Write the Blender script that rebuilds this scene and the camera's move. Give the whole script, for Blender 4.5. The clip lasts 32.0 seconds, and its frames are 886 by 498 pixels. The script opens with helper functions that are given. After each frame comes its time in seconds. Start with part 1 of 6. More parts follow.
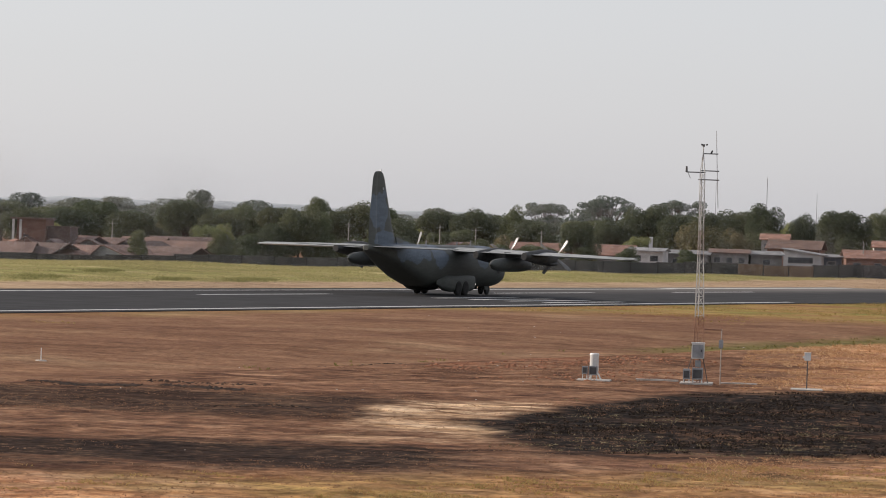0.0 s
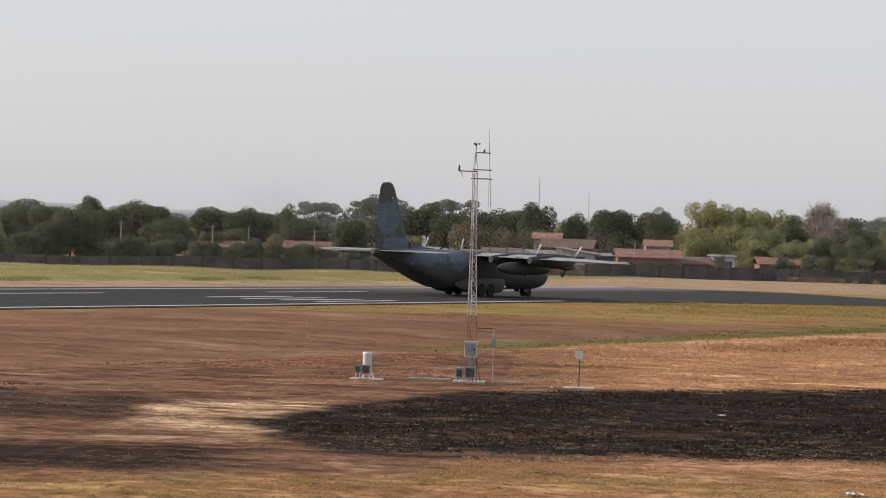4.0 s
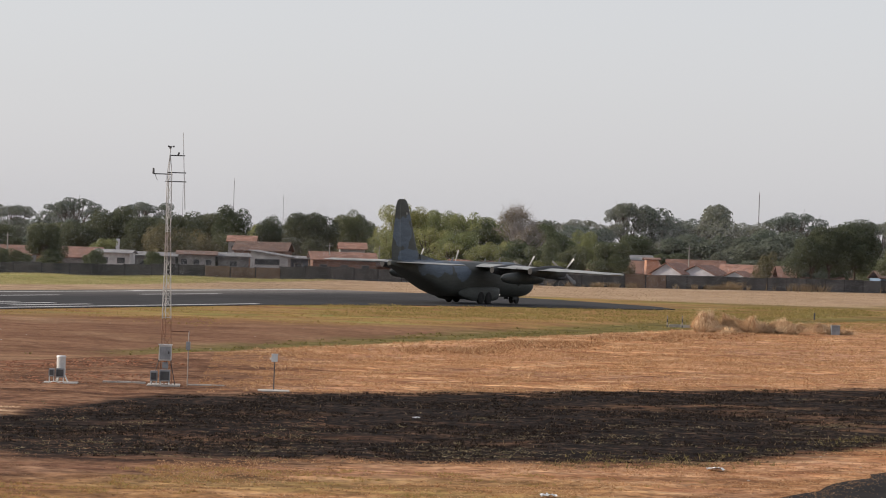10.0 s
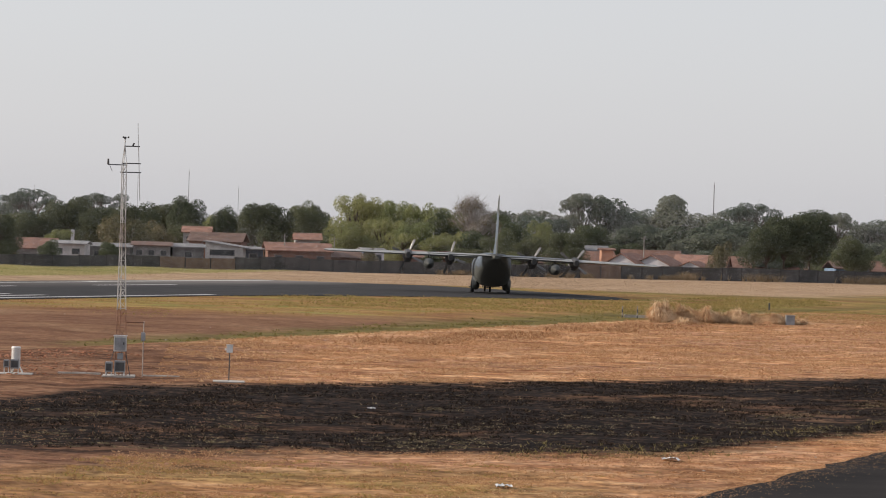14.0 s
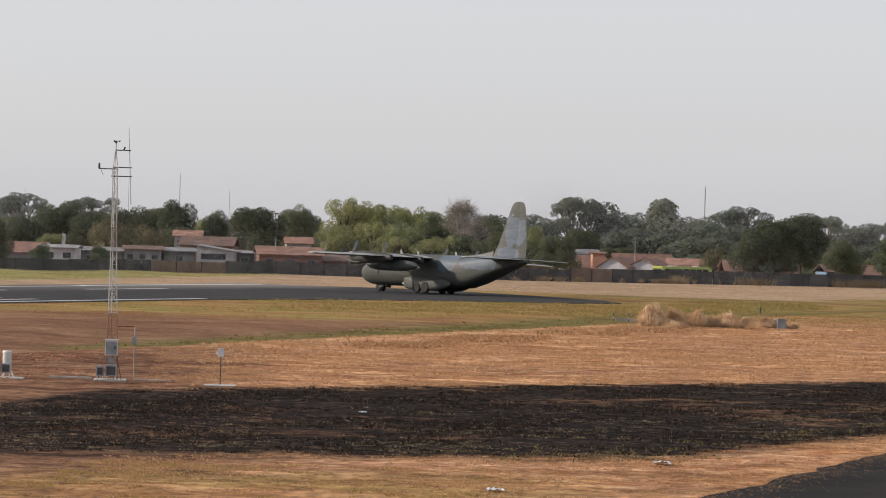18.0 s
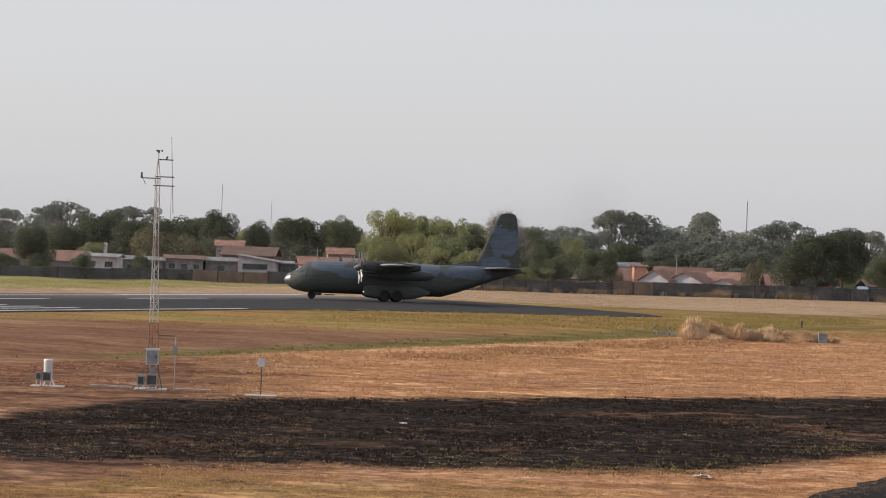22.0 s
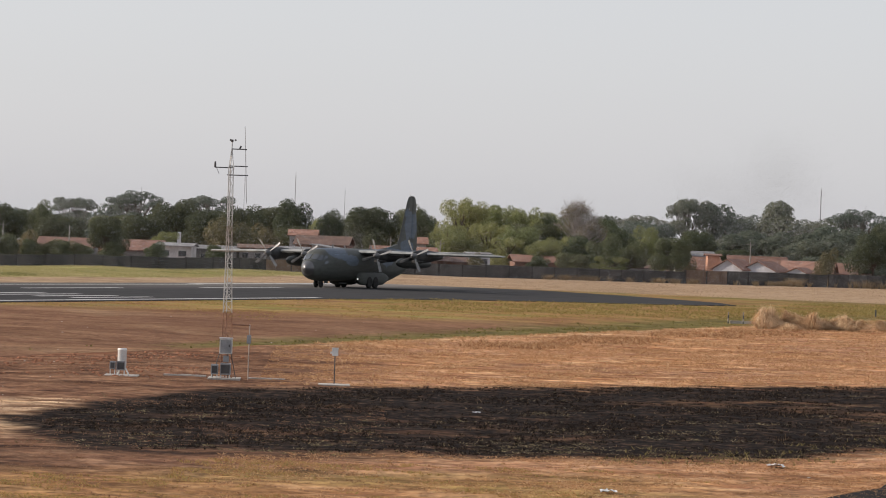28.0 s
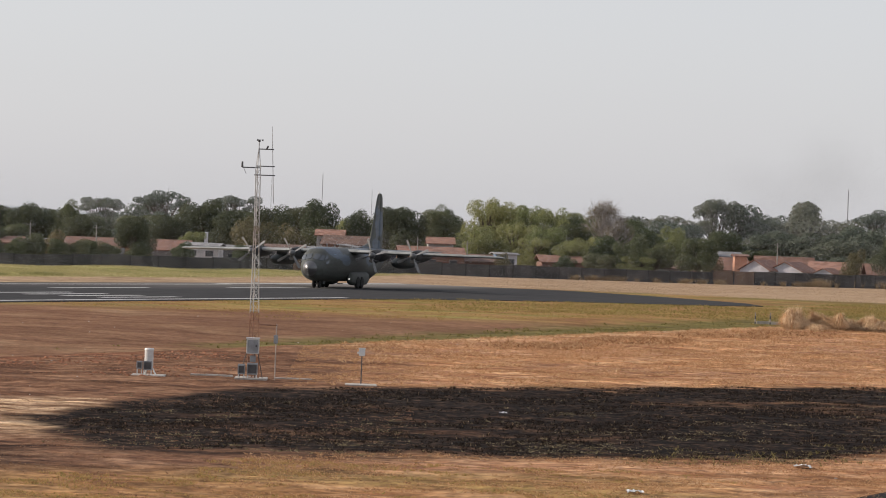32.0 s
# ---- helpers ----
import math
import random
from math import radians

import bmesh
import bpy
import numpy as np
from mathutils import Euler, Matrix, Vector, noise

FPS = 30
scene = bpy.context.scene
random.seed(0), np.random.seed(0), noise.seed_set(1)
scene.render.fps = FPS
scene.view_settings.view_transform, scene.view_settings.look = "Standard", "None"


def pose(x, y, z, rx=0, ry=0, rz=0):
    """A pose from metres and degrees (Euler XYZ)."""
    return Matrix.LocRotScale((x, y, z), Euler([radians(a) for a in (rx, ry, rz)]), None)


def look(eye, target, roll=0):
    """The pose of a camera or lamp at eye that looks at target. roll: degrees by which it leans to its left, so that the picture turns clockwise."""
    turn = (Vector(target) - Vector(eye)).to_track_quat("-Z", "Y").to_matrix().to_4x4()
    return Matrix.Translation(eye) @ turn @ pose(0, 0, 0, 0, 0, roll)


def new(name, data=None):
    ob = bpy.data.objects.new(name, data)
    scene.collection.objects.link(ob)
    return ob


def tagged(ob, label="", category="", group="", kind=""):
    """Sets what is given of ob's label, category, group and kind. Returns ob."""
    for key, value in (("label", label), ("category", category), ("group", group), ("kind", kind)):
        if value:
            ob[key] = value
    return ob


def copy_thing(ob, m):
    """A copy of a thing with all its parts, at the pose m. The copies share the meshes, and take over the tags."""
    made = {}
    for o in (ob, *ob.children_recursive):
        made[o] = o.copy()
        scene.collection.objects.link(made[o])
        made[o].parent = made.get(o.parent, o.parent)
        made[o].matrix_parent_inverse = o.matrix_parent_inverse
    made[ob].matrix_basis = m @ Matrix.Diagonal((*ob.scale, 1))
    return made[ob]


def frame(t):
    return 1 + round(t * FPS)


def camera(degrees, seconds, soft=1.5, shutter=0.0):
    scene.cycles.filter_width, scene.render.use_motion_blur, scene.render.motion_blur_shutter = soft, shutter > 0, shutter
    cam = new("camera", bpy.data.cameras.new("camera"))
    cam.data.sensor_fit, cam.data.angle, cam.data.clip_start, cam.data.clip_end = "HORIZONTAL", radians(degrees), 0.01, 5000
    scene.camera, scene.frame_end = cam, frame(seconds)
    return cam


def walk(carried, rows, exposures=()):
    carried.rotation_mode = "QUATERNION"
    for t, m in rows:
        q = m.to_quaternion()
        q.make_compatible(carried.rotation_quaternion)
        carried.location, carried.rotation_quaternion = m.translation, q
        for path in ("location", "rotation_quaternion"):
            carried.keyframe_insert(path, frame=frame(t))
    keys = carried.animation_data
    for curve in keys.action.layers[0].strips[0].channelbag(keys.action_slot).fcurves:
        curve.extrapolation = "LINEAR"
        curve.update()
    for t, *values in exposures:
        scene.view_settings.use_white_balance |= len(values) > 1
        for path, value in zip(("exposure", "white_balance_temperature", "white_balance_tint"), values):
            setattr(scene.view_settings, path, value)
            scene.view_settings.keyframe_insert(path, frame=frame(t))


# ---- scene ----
# The camera stands on a terrace 7.2 m above the runway and pans after the aircraft.
EYE = Vector((0.0, 0.0, 7.16))
CAM_ROWS = [
    (0, -4.919, -0.372, 1.91), (0.5, -4.447, -0.327, 1.88), (1, -3.899, -0.301, 1.86), (1.5, -3.357, -0.294, 1.83), (2, -2.795, -0.313, 1.83),
    (2.5, -2.384, -0.346, 1.83), (4.5, -1.554, -0.267, 1.94), (5, -1.059, -0.257, 1.92), (5.5, -0.485, -0.241, 1.90), (6, -0.000, -0.234, 1.89),
    (6.5, 0.297, -0.235, 1.87), (7, 0.507, -0.231, 1.85), (7.5, 0.672, -0.229, 1.84), (8, 0.869, -0.218, 1.83), (8.5, 1.168, -0.201, 1.82),
    (9, 1.630, -0.178, 1.82), (9.5, 2.001, -0.158, 1.82), (10, 2.273, -0.113, 1.84), (10.5, 2.376, -0.086, 1.86), (11, 2.547, -0.104, 1.87),
    (11.5, 2.699, -0.134, 1.86), (12, 2.846, -0.130, 1.85), (12.5, 2.853, -0.208, 1.83), (13, 2.807, -0.294, 1.82), (13.5, 2.796, -0.322, 1.80),
    (14, 2.884, -0.222, 1.78), (14.5, 2.882, -0.109, 1.77), (16.5, 2.937, -0.210, 1.78), (17, 2.973, -0.196, 1.75), (17.5, 2.989, -0.181, 1.73),
    (18, 3.002, -0.167, 1.74), (18.5, 3.002, -0.175, 1.79), (19, 2.969, -0.171, 1.88), (19.5, 2.903, -0.137, 1.96), (20, 2.832, -0.091, 2.03),
    (20.5, 2.841, -0.063, 2.07), (21, 2.819, -0.037, 2.11), (21.5, 2.603, -0.042, 2.15), (22, 2.435, -0.028, 2.18), (22.5, 2.337, -0.014, 2.19),
    (23, 2.235, 0.001, 2.16), (23.5, 2.215, 0.009, 2.06), (24, 2.228, 0.001, 1.96), (24.5, 2.212, -0.030, 1.92), (25, 2.071, -0.067, 1.94),
    (25.5, 1.889, -0.150, 1.99), (27.5, 1.519, -0.214, 2.15), (28, 1.450, -0.212, 2.14), (28.5, 1.398, -0.213, 2.14), (29, 1.336, -0.245, 2.14),
    (29.5, 1.237, -0.293, 2.16), (30, 1.143, -0.300, 2.17), (30.5, 1.082, -0.286, 2.18), (31, 1.114, -0.266, 2.19), (31.5, 1.125, -0.240, 2.20),
    (32, 1.086, -0.223, 2.20),
]


def aim(yaw, pitch, roll):
    y, p = radians(yaw), radians(pitch)
    way = Vector((math.sin(y) * math.cos(p), math.cos(y) * math.cos(p), math.sin(p)))
    return look(EYE, EYE + 100 * way, roll)


cam = camera(11.936, 32.0, soft=1.0)
walk(cam, [(t, aim(y, p, r)) for t, y, p, r in CAM_ROWS])

# ---- light ----
SUN_AZ, SUN_EL = 175.0, 24.0      # degrees from +x towards +y; above the horizon
world = bpy.data.worlds.new("hazy_sky")
scene.world = world
world.use_nodes = True
wn = world.node_tree
sky = wn.nodes.new("ShaderNodeTexSky")
sky.sky_type = "NISHITA"
sky.sun_disc = False
sky.sun_elevation = radians(SUN_EL)
sky.sun_rotation = radians(90.0 - SUN_AZ)
sky.air_density, sky.dust_density, sky.ozone_density = 1.0, 1.0, 1.0
pale = wn.nodes.new("ShaderNodeHueSaturation")      # dry-season haze takes most of the blue out of the sky
pale.inputs["Saturation"].default_value, pale.inputs["Value"].default_value = 0.45, 0.66
wn.links.new(sky.outputs[0], pale.inputs["Color"])
veil = wn.nodes.new("ShaderNodeMix")                # even white haze over the whole dome
veil.data_type, veil.blend_type = "RGBA", "ADD"
veil.inputs[0].default_value = 1.0
veil.inputs[7].default_value = (3.90, 3.90, 4.34, 1.0)
wn.links.new(pale.outputs[0], veil.inputs[6])
wn.links.new(veil.outputs[2], wn.nodes["Background"].inputs[0])
wn.nodes["Background"].inputs[1].default_value = 0.10
sun_data = bpy.data.lights.new("sun", "SUN")
sun_data.energy, sun_data.angle, sun_data.color = 4.15, radians(1.5), (1.0, 0.85, 0.715)
sun = new("sun", sun_data)
sx = Vector((math.cos(radians(SUN_AZ)) * math.cos(radians(SUN_EL)), math.sin(radians(SUN_AZ)) * math.cos(radians(SUN_EL)), math.sin(radians(SUN_EL))))
sun.matrix_world = look(sx * 300, (0, 0, 0))
scene.view_settings.exposure = 0.0


# ---- materials ----
def nodes_of(name):
    m = bpy.data.materials.new(name)
    m.use_nodes = True
    t = m.node_tree
    return m, t, t.nodes["Principled BSDF"]


def noise_node(t, scale, detail=5.0, rough=0.6, coords="Object", stretch=None):
    c = t.nodes.new("ShaderNodeTexCoord")
    n = t.nodes.new("ShaderNodeTexNoise")
    n.inputs["Scale"].default_value, n.inputs["Detail"].default_value, n.inputs["Roughness"].default_value = scale, detail, rough
    src = c.outputs[coords]
    if stretch:
        mp = t.nodes.new("ShaderNodeMapping")
        mp.inputs["Scale"].default_value = stretch
        t.links.new(src, mp.inputs[0])
        src = mp.outputs[0]
    t.links.new(src, n.inputs["Vector"])
    return n.outputs["Fac"]


def ramp(t, fac, stops):
    r = t.nodes.new("ShaderNodeValToRGB")
    e = r.color_ramp.elements
    while len(e) < len(stops):
        e.new(0.5)
    for k, (pos, col) in zip(e, stops):
        k.position, k.color = pos, (*col, 1.0)
    t.links.new(fac, r.inputs[0])
    return r.outputs[0]


def mix(t, fac, a, b, blend="MIX"):
    n = t.nodes.new("ShaderNodeMix")
    n.data_type, n.blend_type = "RGBA", blend
    for sock, v in ((n.inputs[0], fac), (n.inputs[6], a), (n.inputs[7], b)):
        if isinstance(v, (int, float)):
            sock.default_value = v
        elif isinstance(v, tuple):
            sock.default_value = (*v, 1.0)
        else:
            t.links.new(v, sock)
    return n.outputs[2]


def calc(t, op, a, b=0.0, clamp=False):
    n = t.nodes.new("ShaderNodeMath")
    n.operation, n.use_clamp = op, clamp
    for sock, v in ((n.inputs[0], a), (n.inputs[1], b)):
        if isinstance(v, (int, float)):
            sock.default_value = v
        else:
            t.links.new(v, sock)
    return n.outputs[0]


def bump(t, p, height, strength=0.4, distance=0.02):
    b = t.nodes.new("ShaderNodeBump")
    b.inputs["Strength"].default_value, b.inputs["Distance"].default_value = strength, distance
    t.links.new(height, b.inputs["Height"])
    t.links.new(b.outputs[0], p.inputs["Normal"])


def surface(name, a, b, scale=3.0, rough=0.7, metal=0.0, grain=40.0, depth=0.01, vary=0.0):
    """Two tones in large soft patches, fine grain on top, a bump from the grain; vary shifts the tone from piece to piece."""
    m, t, p = nodes_of(name)
    big, fine = noise_node(t, scale), noise_node(t, grain, 3.0)
    col = ramp(t, big, [(0.40, a), (0.60, b)])
    col = mix(t, 0.35, col, ramp(t, fine, [(0.3, (0.35, 0.35, 0.35)), (0.7, (1, 1, 1))]), "MULTIPLY")
    if vary:
        info = t.nodes.new("ShaderNodeObjectInfo")
        k = calc(t, "MULTIPLY_ADD", info.outputs["Random"], vary)
        t.nodes[-1].inputs[2].default_value = 1 - vary / 2
        g = t.nodes.new("ShaderNodeCombineColor")
        for i in range(3):
            t.links.new(k, g.inputs[i])
        col = mix(t, 1.0, col, g.outputs[0], "MULTIPLY")
    t.links.new(col, p.inputs["Base Color"])
    p.inputs["Roughness"].default_value, p.inputs["Metallic"].default_value = rough, metal
    if depth:
        bump(t, p, fine, 0.5, depth)
    return m


def foliage(name, dark, light, trans=0.25):
    m, t, p = nodes_of(name)
    geo = t.nodes.new("ShaderNodeNewGeometry")
    info = t.nodes.new("ShaderNodeObjectInfo")
    col = ramp(t, geo.outputs["Random Per Island"], [(0.0, dark), (1.0, light)])
    big = noise_node(t, 0.35, 3.0)
    col = mix(t, 0.6, col, ramp(t, big, [(0.35, (0.55, 0.6, 0.5)), (0.65, (1.15, 1.1, 1.0))]), "MULTIPLY")
    tone = ramp(t, info.outputs["Random"], [(0.0, (0.8, 0.85, 0.8)), (1.0, (1.2, 1.12, 1.0))])
    col = mix(t, 1.0, col, tone, "MULTIPLY")
    t.links.new(col, p.inputs["Base Color"])
    p.inputs["Roughness"].default_value = 0.75
    p.inputs["Specular IOR Level"].default_value = 0.08
    tr = t.nodes.new("ShaderNodeBsdfTranslucent")
    t.links.new(col, tr.inputs[0])
    ms = t.nodes.new("ShaderNodeMixShader")
    ms.inputs[0].default_value = trans
    t.links.new(p.outputs[0], ms.inputs[1])
    t.links.new(tr.outputs[0], ms.inputs[2])
    t.links.new(ms.outputs[0], t.nodes["Material Output"].inputs[0])
    return m


# ---- plan: the runway's own axes, a along it (away from the camera), n across it ----
AX, AY = 0.3305, 0.9438


def rw(a, n, z=0.0):
    return Vector((a * AX - n * AY, a * AY + n * AX, z))


def smooth(lo, hi, v):
    k = np.clip((v - lo) / (hi - lo), 0.0, 1.0)
    return k * k * (3 - 2 * k)


def land(x, y):
    """Height of the ground: a low bank on the camera's side, a shallow ditch, the flat strip, and land that falls off beyond it."""
    x, y = np.asarray(x, float), np.asarray(y, float)
    n = -x * AY + y * AX
    z = 0.78 * (1 - smooth(76.5, 90.0, n)) - 0.22 * smooth(84, 92, n) * (1 - smooth(96, 106, n))
    bumps = 0.035 * np.sin(x * 0.9 + 1.7 * np.sin(y * 0.23)) * np.sin(y * 0.31 + x * 0.4) + 0.02 * np.sin(x * 2.3 + y * 0.9) * np.sin(y * 1.1)
    z = z + bumps * (1 - smooth(125, 138, n))
    z = z + 0.10 * smooth(190, 200, n) + 0.25 * smooth(205, 225, n) * np.sin(x * 0.13 + 0.4 * np.sin(y * 0.05)) ** 2
    far = 680.0 + 1.15 * np.minimum(x, 0.0) - y      # way to the foot of the boundary wall
    z = z + 0.22 * smooth(-45, -90, x) * smooth(225, 255, n) - 1.2 * smooth(-25, -115, x) * (1 - smooth(2.0, 16.0, far))
    return z


def part(name, bm, material, parent, label=""):
    me = bpy.data.meshes.new(name)
    bm.to_mesh(me)
    bm.free()
    me.materials.append(material)
    ob = new(name, me)
    ob.parent = parent
    if label:
        tagged(ob, label)
    return ob


def mesh_from(name, verts, faces, material, smooth_shade=False):
    me = bpy.data.meshes.new(name)
    me.from_pydata(verts, [], faces)
    me.materials.append(material)
    if smooth_shade:
        me.polygons.foreach_set("use_smooth", [True] * len(me.polygons))
    return me


def smooth_bm(bm, sharp=40):
    for f in bm.faces:
        f.smooth = True
    for e in bm.edges:
        if len(e.link_faces) == 2 and e.calc_face_angle(0) > radians(sharp):
            e.smooth = False
    return bm


def box(bm, x0, x1, y0, y1, z0, z1, bevel=0.0):
    r = bmesh.ops.create_cube(bm, size=1.0)
    for v in r["verts"]:
        v.co = Vector(((x0 + x1) / 2 + v.co.x * (x1 - x0), (y0 + y1) / 2 + v.co.y * (y1 - y0), (z0 + z1) / 2 + v.co.z * (z1 - z0)))
    if bevel:
        bmesh.ops.bevel(bm, geom=list({e for v in r["verts"] for e in v.link_edges}), offset=bevel, segments=2, affect="EDGES")
    return bm


def boxed(x0, x1, y0, y1, z0, z1, bevel=0.0):
    return box(bmesh.new(), x0, x1, y0, y1, z0, z1, bevel)


def rod(bm, a, b, r0, r1=None, seg=8, caps=True):
    a, b = Vector(a), Vector(b)
    m = Matrix.Translation((a + b) / 2) @ (b - a).to_track_quat("Z", "Y").to_matrix().to_4x4()
    bmesh.ops.create_cone(bm, cap_ends=caps, segments=seg, radius1=r0, radius2=r0 if r1 is None else r1, depth=(b - a).length, matrix=m)
    return bm


def loft(bm, rings, cap=True):
    """Skin rings of points with the same count."""
    rows = [[bm.verts.new(p) for p in ring] for ring in rings]
    k = len(rows[0])
    for r0, r1 in zip(rows, rows[1:]):
        for i in range(k):
            bm.faces.new((r0[i], r0[(i + 1) % k], r1[(i + 1) % k], r1[i]))
    if cap:
        bm.faces.new(rows[0][::-1])
        bm.faces.new(rows[-1])
    bmesh.ops.recalc_face_normals(bm, faces=bm.faces[:])
    return bm


# ---- ground ----
def ground_material():
    m, t, p = nodes_of("dry_airfield_ground")
    co = t.nodes.new("ShaderNodeTexCoord")
    sep = t.nodes.new("ShaderNodeSeparateXYZ")
    t.links.new(co.outputs["Object"], sep.inputs[0])
    x, y = sep.outputs[0], sep.outputs[1]
    n = calc(t, "ADD", calc(t, "MULTIPLY", x, -AY), calc(t, "MULTIPLY", y, AX))
    a = calc(t, "ADD", calc(t, "MULTIPLY", x, AX), calc(t, "MULTIPLY", y, AY))
    wob = calc(t, "MULTIPLY", calc(t, "SUBTRACT", noise_node(t, 0.16, 6.0, 0.65), 0.5), 2.0)
    wob2 = calc(t, "MULTIPLY", calc(t, "SUBTRACT", noise_node(t, 0.035, 5.0, 0.6), 0.5), 2.0)
    fine = noise_node(t, 4.0, 6.0, 0.7, stretch=(0.6, 0.36, 1.0))
    mid = noise_node(t, 0.9, 6.0, 0.68, stretch=(0.5, 0.55, 1.0))
    lump = noise_node(t, 2.2, 5.0, 0.65, stretch=(0.55, 0.42, 1.0))
    streak = noise_node(t, 0.8, 6.0, 0.68, stretch=(0.36, 0.75, 1.0))
    band = noise_node(t, 0.16, 7.0, 0.66, stretch=(0.4, 0.8, 1.0))
    big = noise_node(t, 0.06, 4.0, 0.6)
    wide = noise_node(t, 0.22, 5.0, 0.6, stretch=(1.0, 0.4, 1.0))
    swath = noise_node(t, 0.5, 5.0, 0.7, stretch=(0.3, 0.5, 1.0))
    drift = noise_node(t, 0.07, 7.0, 0.62, stretch=(1.0, 0.8, 1.0))

    def above(v, edge, soft, jag=0.0, w=None):
        """1 where v lies past edge, with a soft and jagged border."""
        s = calc(t, "SUBTRACT", v, edge)
        if jag:
            s = calc(t, "ADD", s, calc(t, "MULTIPLY", w or wob, jag))
        return calc(t, "ADD", calc(t, "DIVIDE", s, soft), 0.5, True)

    def both(*fs):
        r = fs[0]
        for f in fs[1:]:
            r = calc(t, "MULTIPLY", r, f)
        return r

    def no(f):
        return calc(t, "SUBTRACT", 1.0, f)

    def lin(k, c):
        return calc(t, "ADD", calc(t, "MULTIPLY", x, k), c)

    red = ramp(t, mid, [(0.4, (0.25, 0.10, 0.055)), (0.6, (0.42, 0.19, 0.105))])
    straw = mix(t, above(drift, 0.52, 0.16), ramp(t, mid, [(0.36, (0.33, 0.145, 0.066)), (0.5, (0.53, 0.285, 0.142)), (0.64, (0.68, 0.44, 0.25))]), ramp(t, mid, [(0.36, (0.31, 0.155, 0.09)), (0.5, (0.46, 0.255, 0.15)), (0.64, (0.60, 0.37, 0.23))]))
    soil = ramp(t, mid, [(0.36, (0.115, 0.058, 0.037)), (0.5, (0.215, 0.115, 0.069)), (0.64, (0.32, 0.190, 0.118))])
    burnt = ramp(t, fine, [(0.40, (0.009, 0.0065, 0.0055)), (0.54, (0.023, 0.016, 0.013)), (0.66, (0.095, 0.058, 0.035))])
    tan = ramp(t, mid, [(0.38, (0.40, 0.25, 0.14)), (0.5, (0.60, 0.42, 0.265)), (0.6, (0.74, 0.55, 0.37))])
    green = ramp(t, mid, [(0.4, (0.115, 0.098, 0.034)), (0.6, (0.20, 0.178, 0.062))])
    verge = ramp(t, drift, [(0.36, (0.25, 0.130, 0.066)), (0.47, (0.33, 0.20, 0.085)), (0.56, (0.31, 0.225, 0.080)), (0.66, (0.21, 0.195, 0.060))])
    rim = ramp(t, mid, [(0.38, (0.42, 0.25, 0.13)), (0.6, (0.72, 0.52, 0.31))])
    flat = ramp(t, drift, [(0.32, (0.15, 0.078, 0.049)), (0.45, (0.205, 0.111, 0.066)), (0.56, (0.26, 0.15, 0.088)), (0.66, (0.40, 0.27, 0.165))])
    far_dry = ramp(t, mid, [(0.4, (0.35, 0.245, 0.155)), (0.6, (0.48, 0.355, 0.24))])
    far_green = ramp(t, drift, [(0.38, (0.21, 0.21, 0.07)), (0.5, (0.33, 0.31, 0.12)), (0.62, (0.46, 0.39, 0.20))])

    # the bank: soil towards -x, mown straw towards +x
    col = mix(t, above(x, 0.8, 5.0, 7.0), soil, straw)
    # nearest strip: straw with green shoots
    near = no(above(y, lin(0.5, 110.0), 7.0, 4.0))
    col = mix(t, near, col, mix(t, above(wob2, -0.02, 0.35, 0.3), straw, verge))
    # fire scar
    front = calc(t, "ADD", lin(0.35, 119.8), calc(t, "MULTIPLY", calc(t, "MAXIMUM", calc(t, "SUBTRACT", x, 13.0), 0.0), 1.6))
    ragged = calc(t, "ADD", calc(t, "MULTIPLY", wob, 0.7), calc(t, "MULTIPLY", calc(t, "SUBTRACT", streak, 0.5), 2.4))
    scar = both(above(y, front, 5.0, 5.0, ragged), no(above(y, lin(1.05, 171.0), 7.0, 7.0, ragged)), above(x, calc(t, "ADD", -10.8, calc(t, "MULTIPLY", calc(t, "ABSOLUTE", calc(t, "SUBTRACT", y, 136.0)), 0.2)), 1.2, 2.5))
    scar_left = both(above(y, lin(0.15, 109.0), 4.0, 6.0, ragged), no(above(y, lin(0.15, 121.0), 4.0, 7.0, ragged)), no(above(x, -8.5, 4.0, 4.0)))
    scar_back = both(above(y, 133.0, 4.0, 9.0, ragged), no(above(y, 152.0, 4.0, 9.0, ragged)), no(above(x, -13.5, 2.5, 5.0)))
    col = mix(t, calc(t, "MULTIPLY", scar_back, 0.75), col, burnt)
    col = mix(t, calc(t, "MULTIPLY", scar_left, 0.9), col, burnt)
    bare = both(above(y, 126.0, 8.0, 12.0), no(above(y, 150.0, 6.0, 12.0)), above(x, -13.8, 1.5, 4.0), no(above(x, -8.6, 1.0, 4.0)), calc(t, "ADD", 0.25, above(streak, 0.5, 0.12), True))
    col = mix(t, bare, col, tan)
    col = mix(t, calc(t, "MULTIPLY", scar, calc(t, "SUBTRACT", 1.0, calc(t, "MULTIPLY", above(wob, 0.26, 0.3, 0.5, wob2), 0.32))), col, burnt)
    # red subsoil laid bare along the crest
    bared = both(above(n, 78.0, 2.0, 2.0), no(above(n, 84.5, 2.0, 2.0)), above(x, -15.0, 3.0, 6.0), no(above(x, -3.0, 3.0, 6.0)))
    col = mix(t, calc(t, "MULTIPLY", bared, above(wob, 0.0, 0.5)), col, red)
    # ditch, flat strip and verge
    strip = above(n, 88.0, 3.0, 1.5)
    col = mix(t, both(above(n, 77.5, 3.0, 3.0), no(above(n, 86.0, 2.0, 2.0)), above(x, -1.0, 8.0, 5.0)), col, rim)
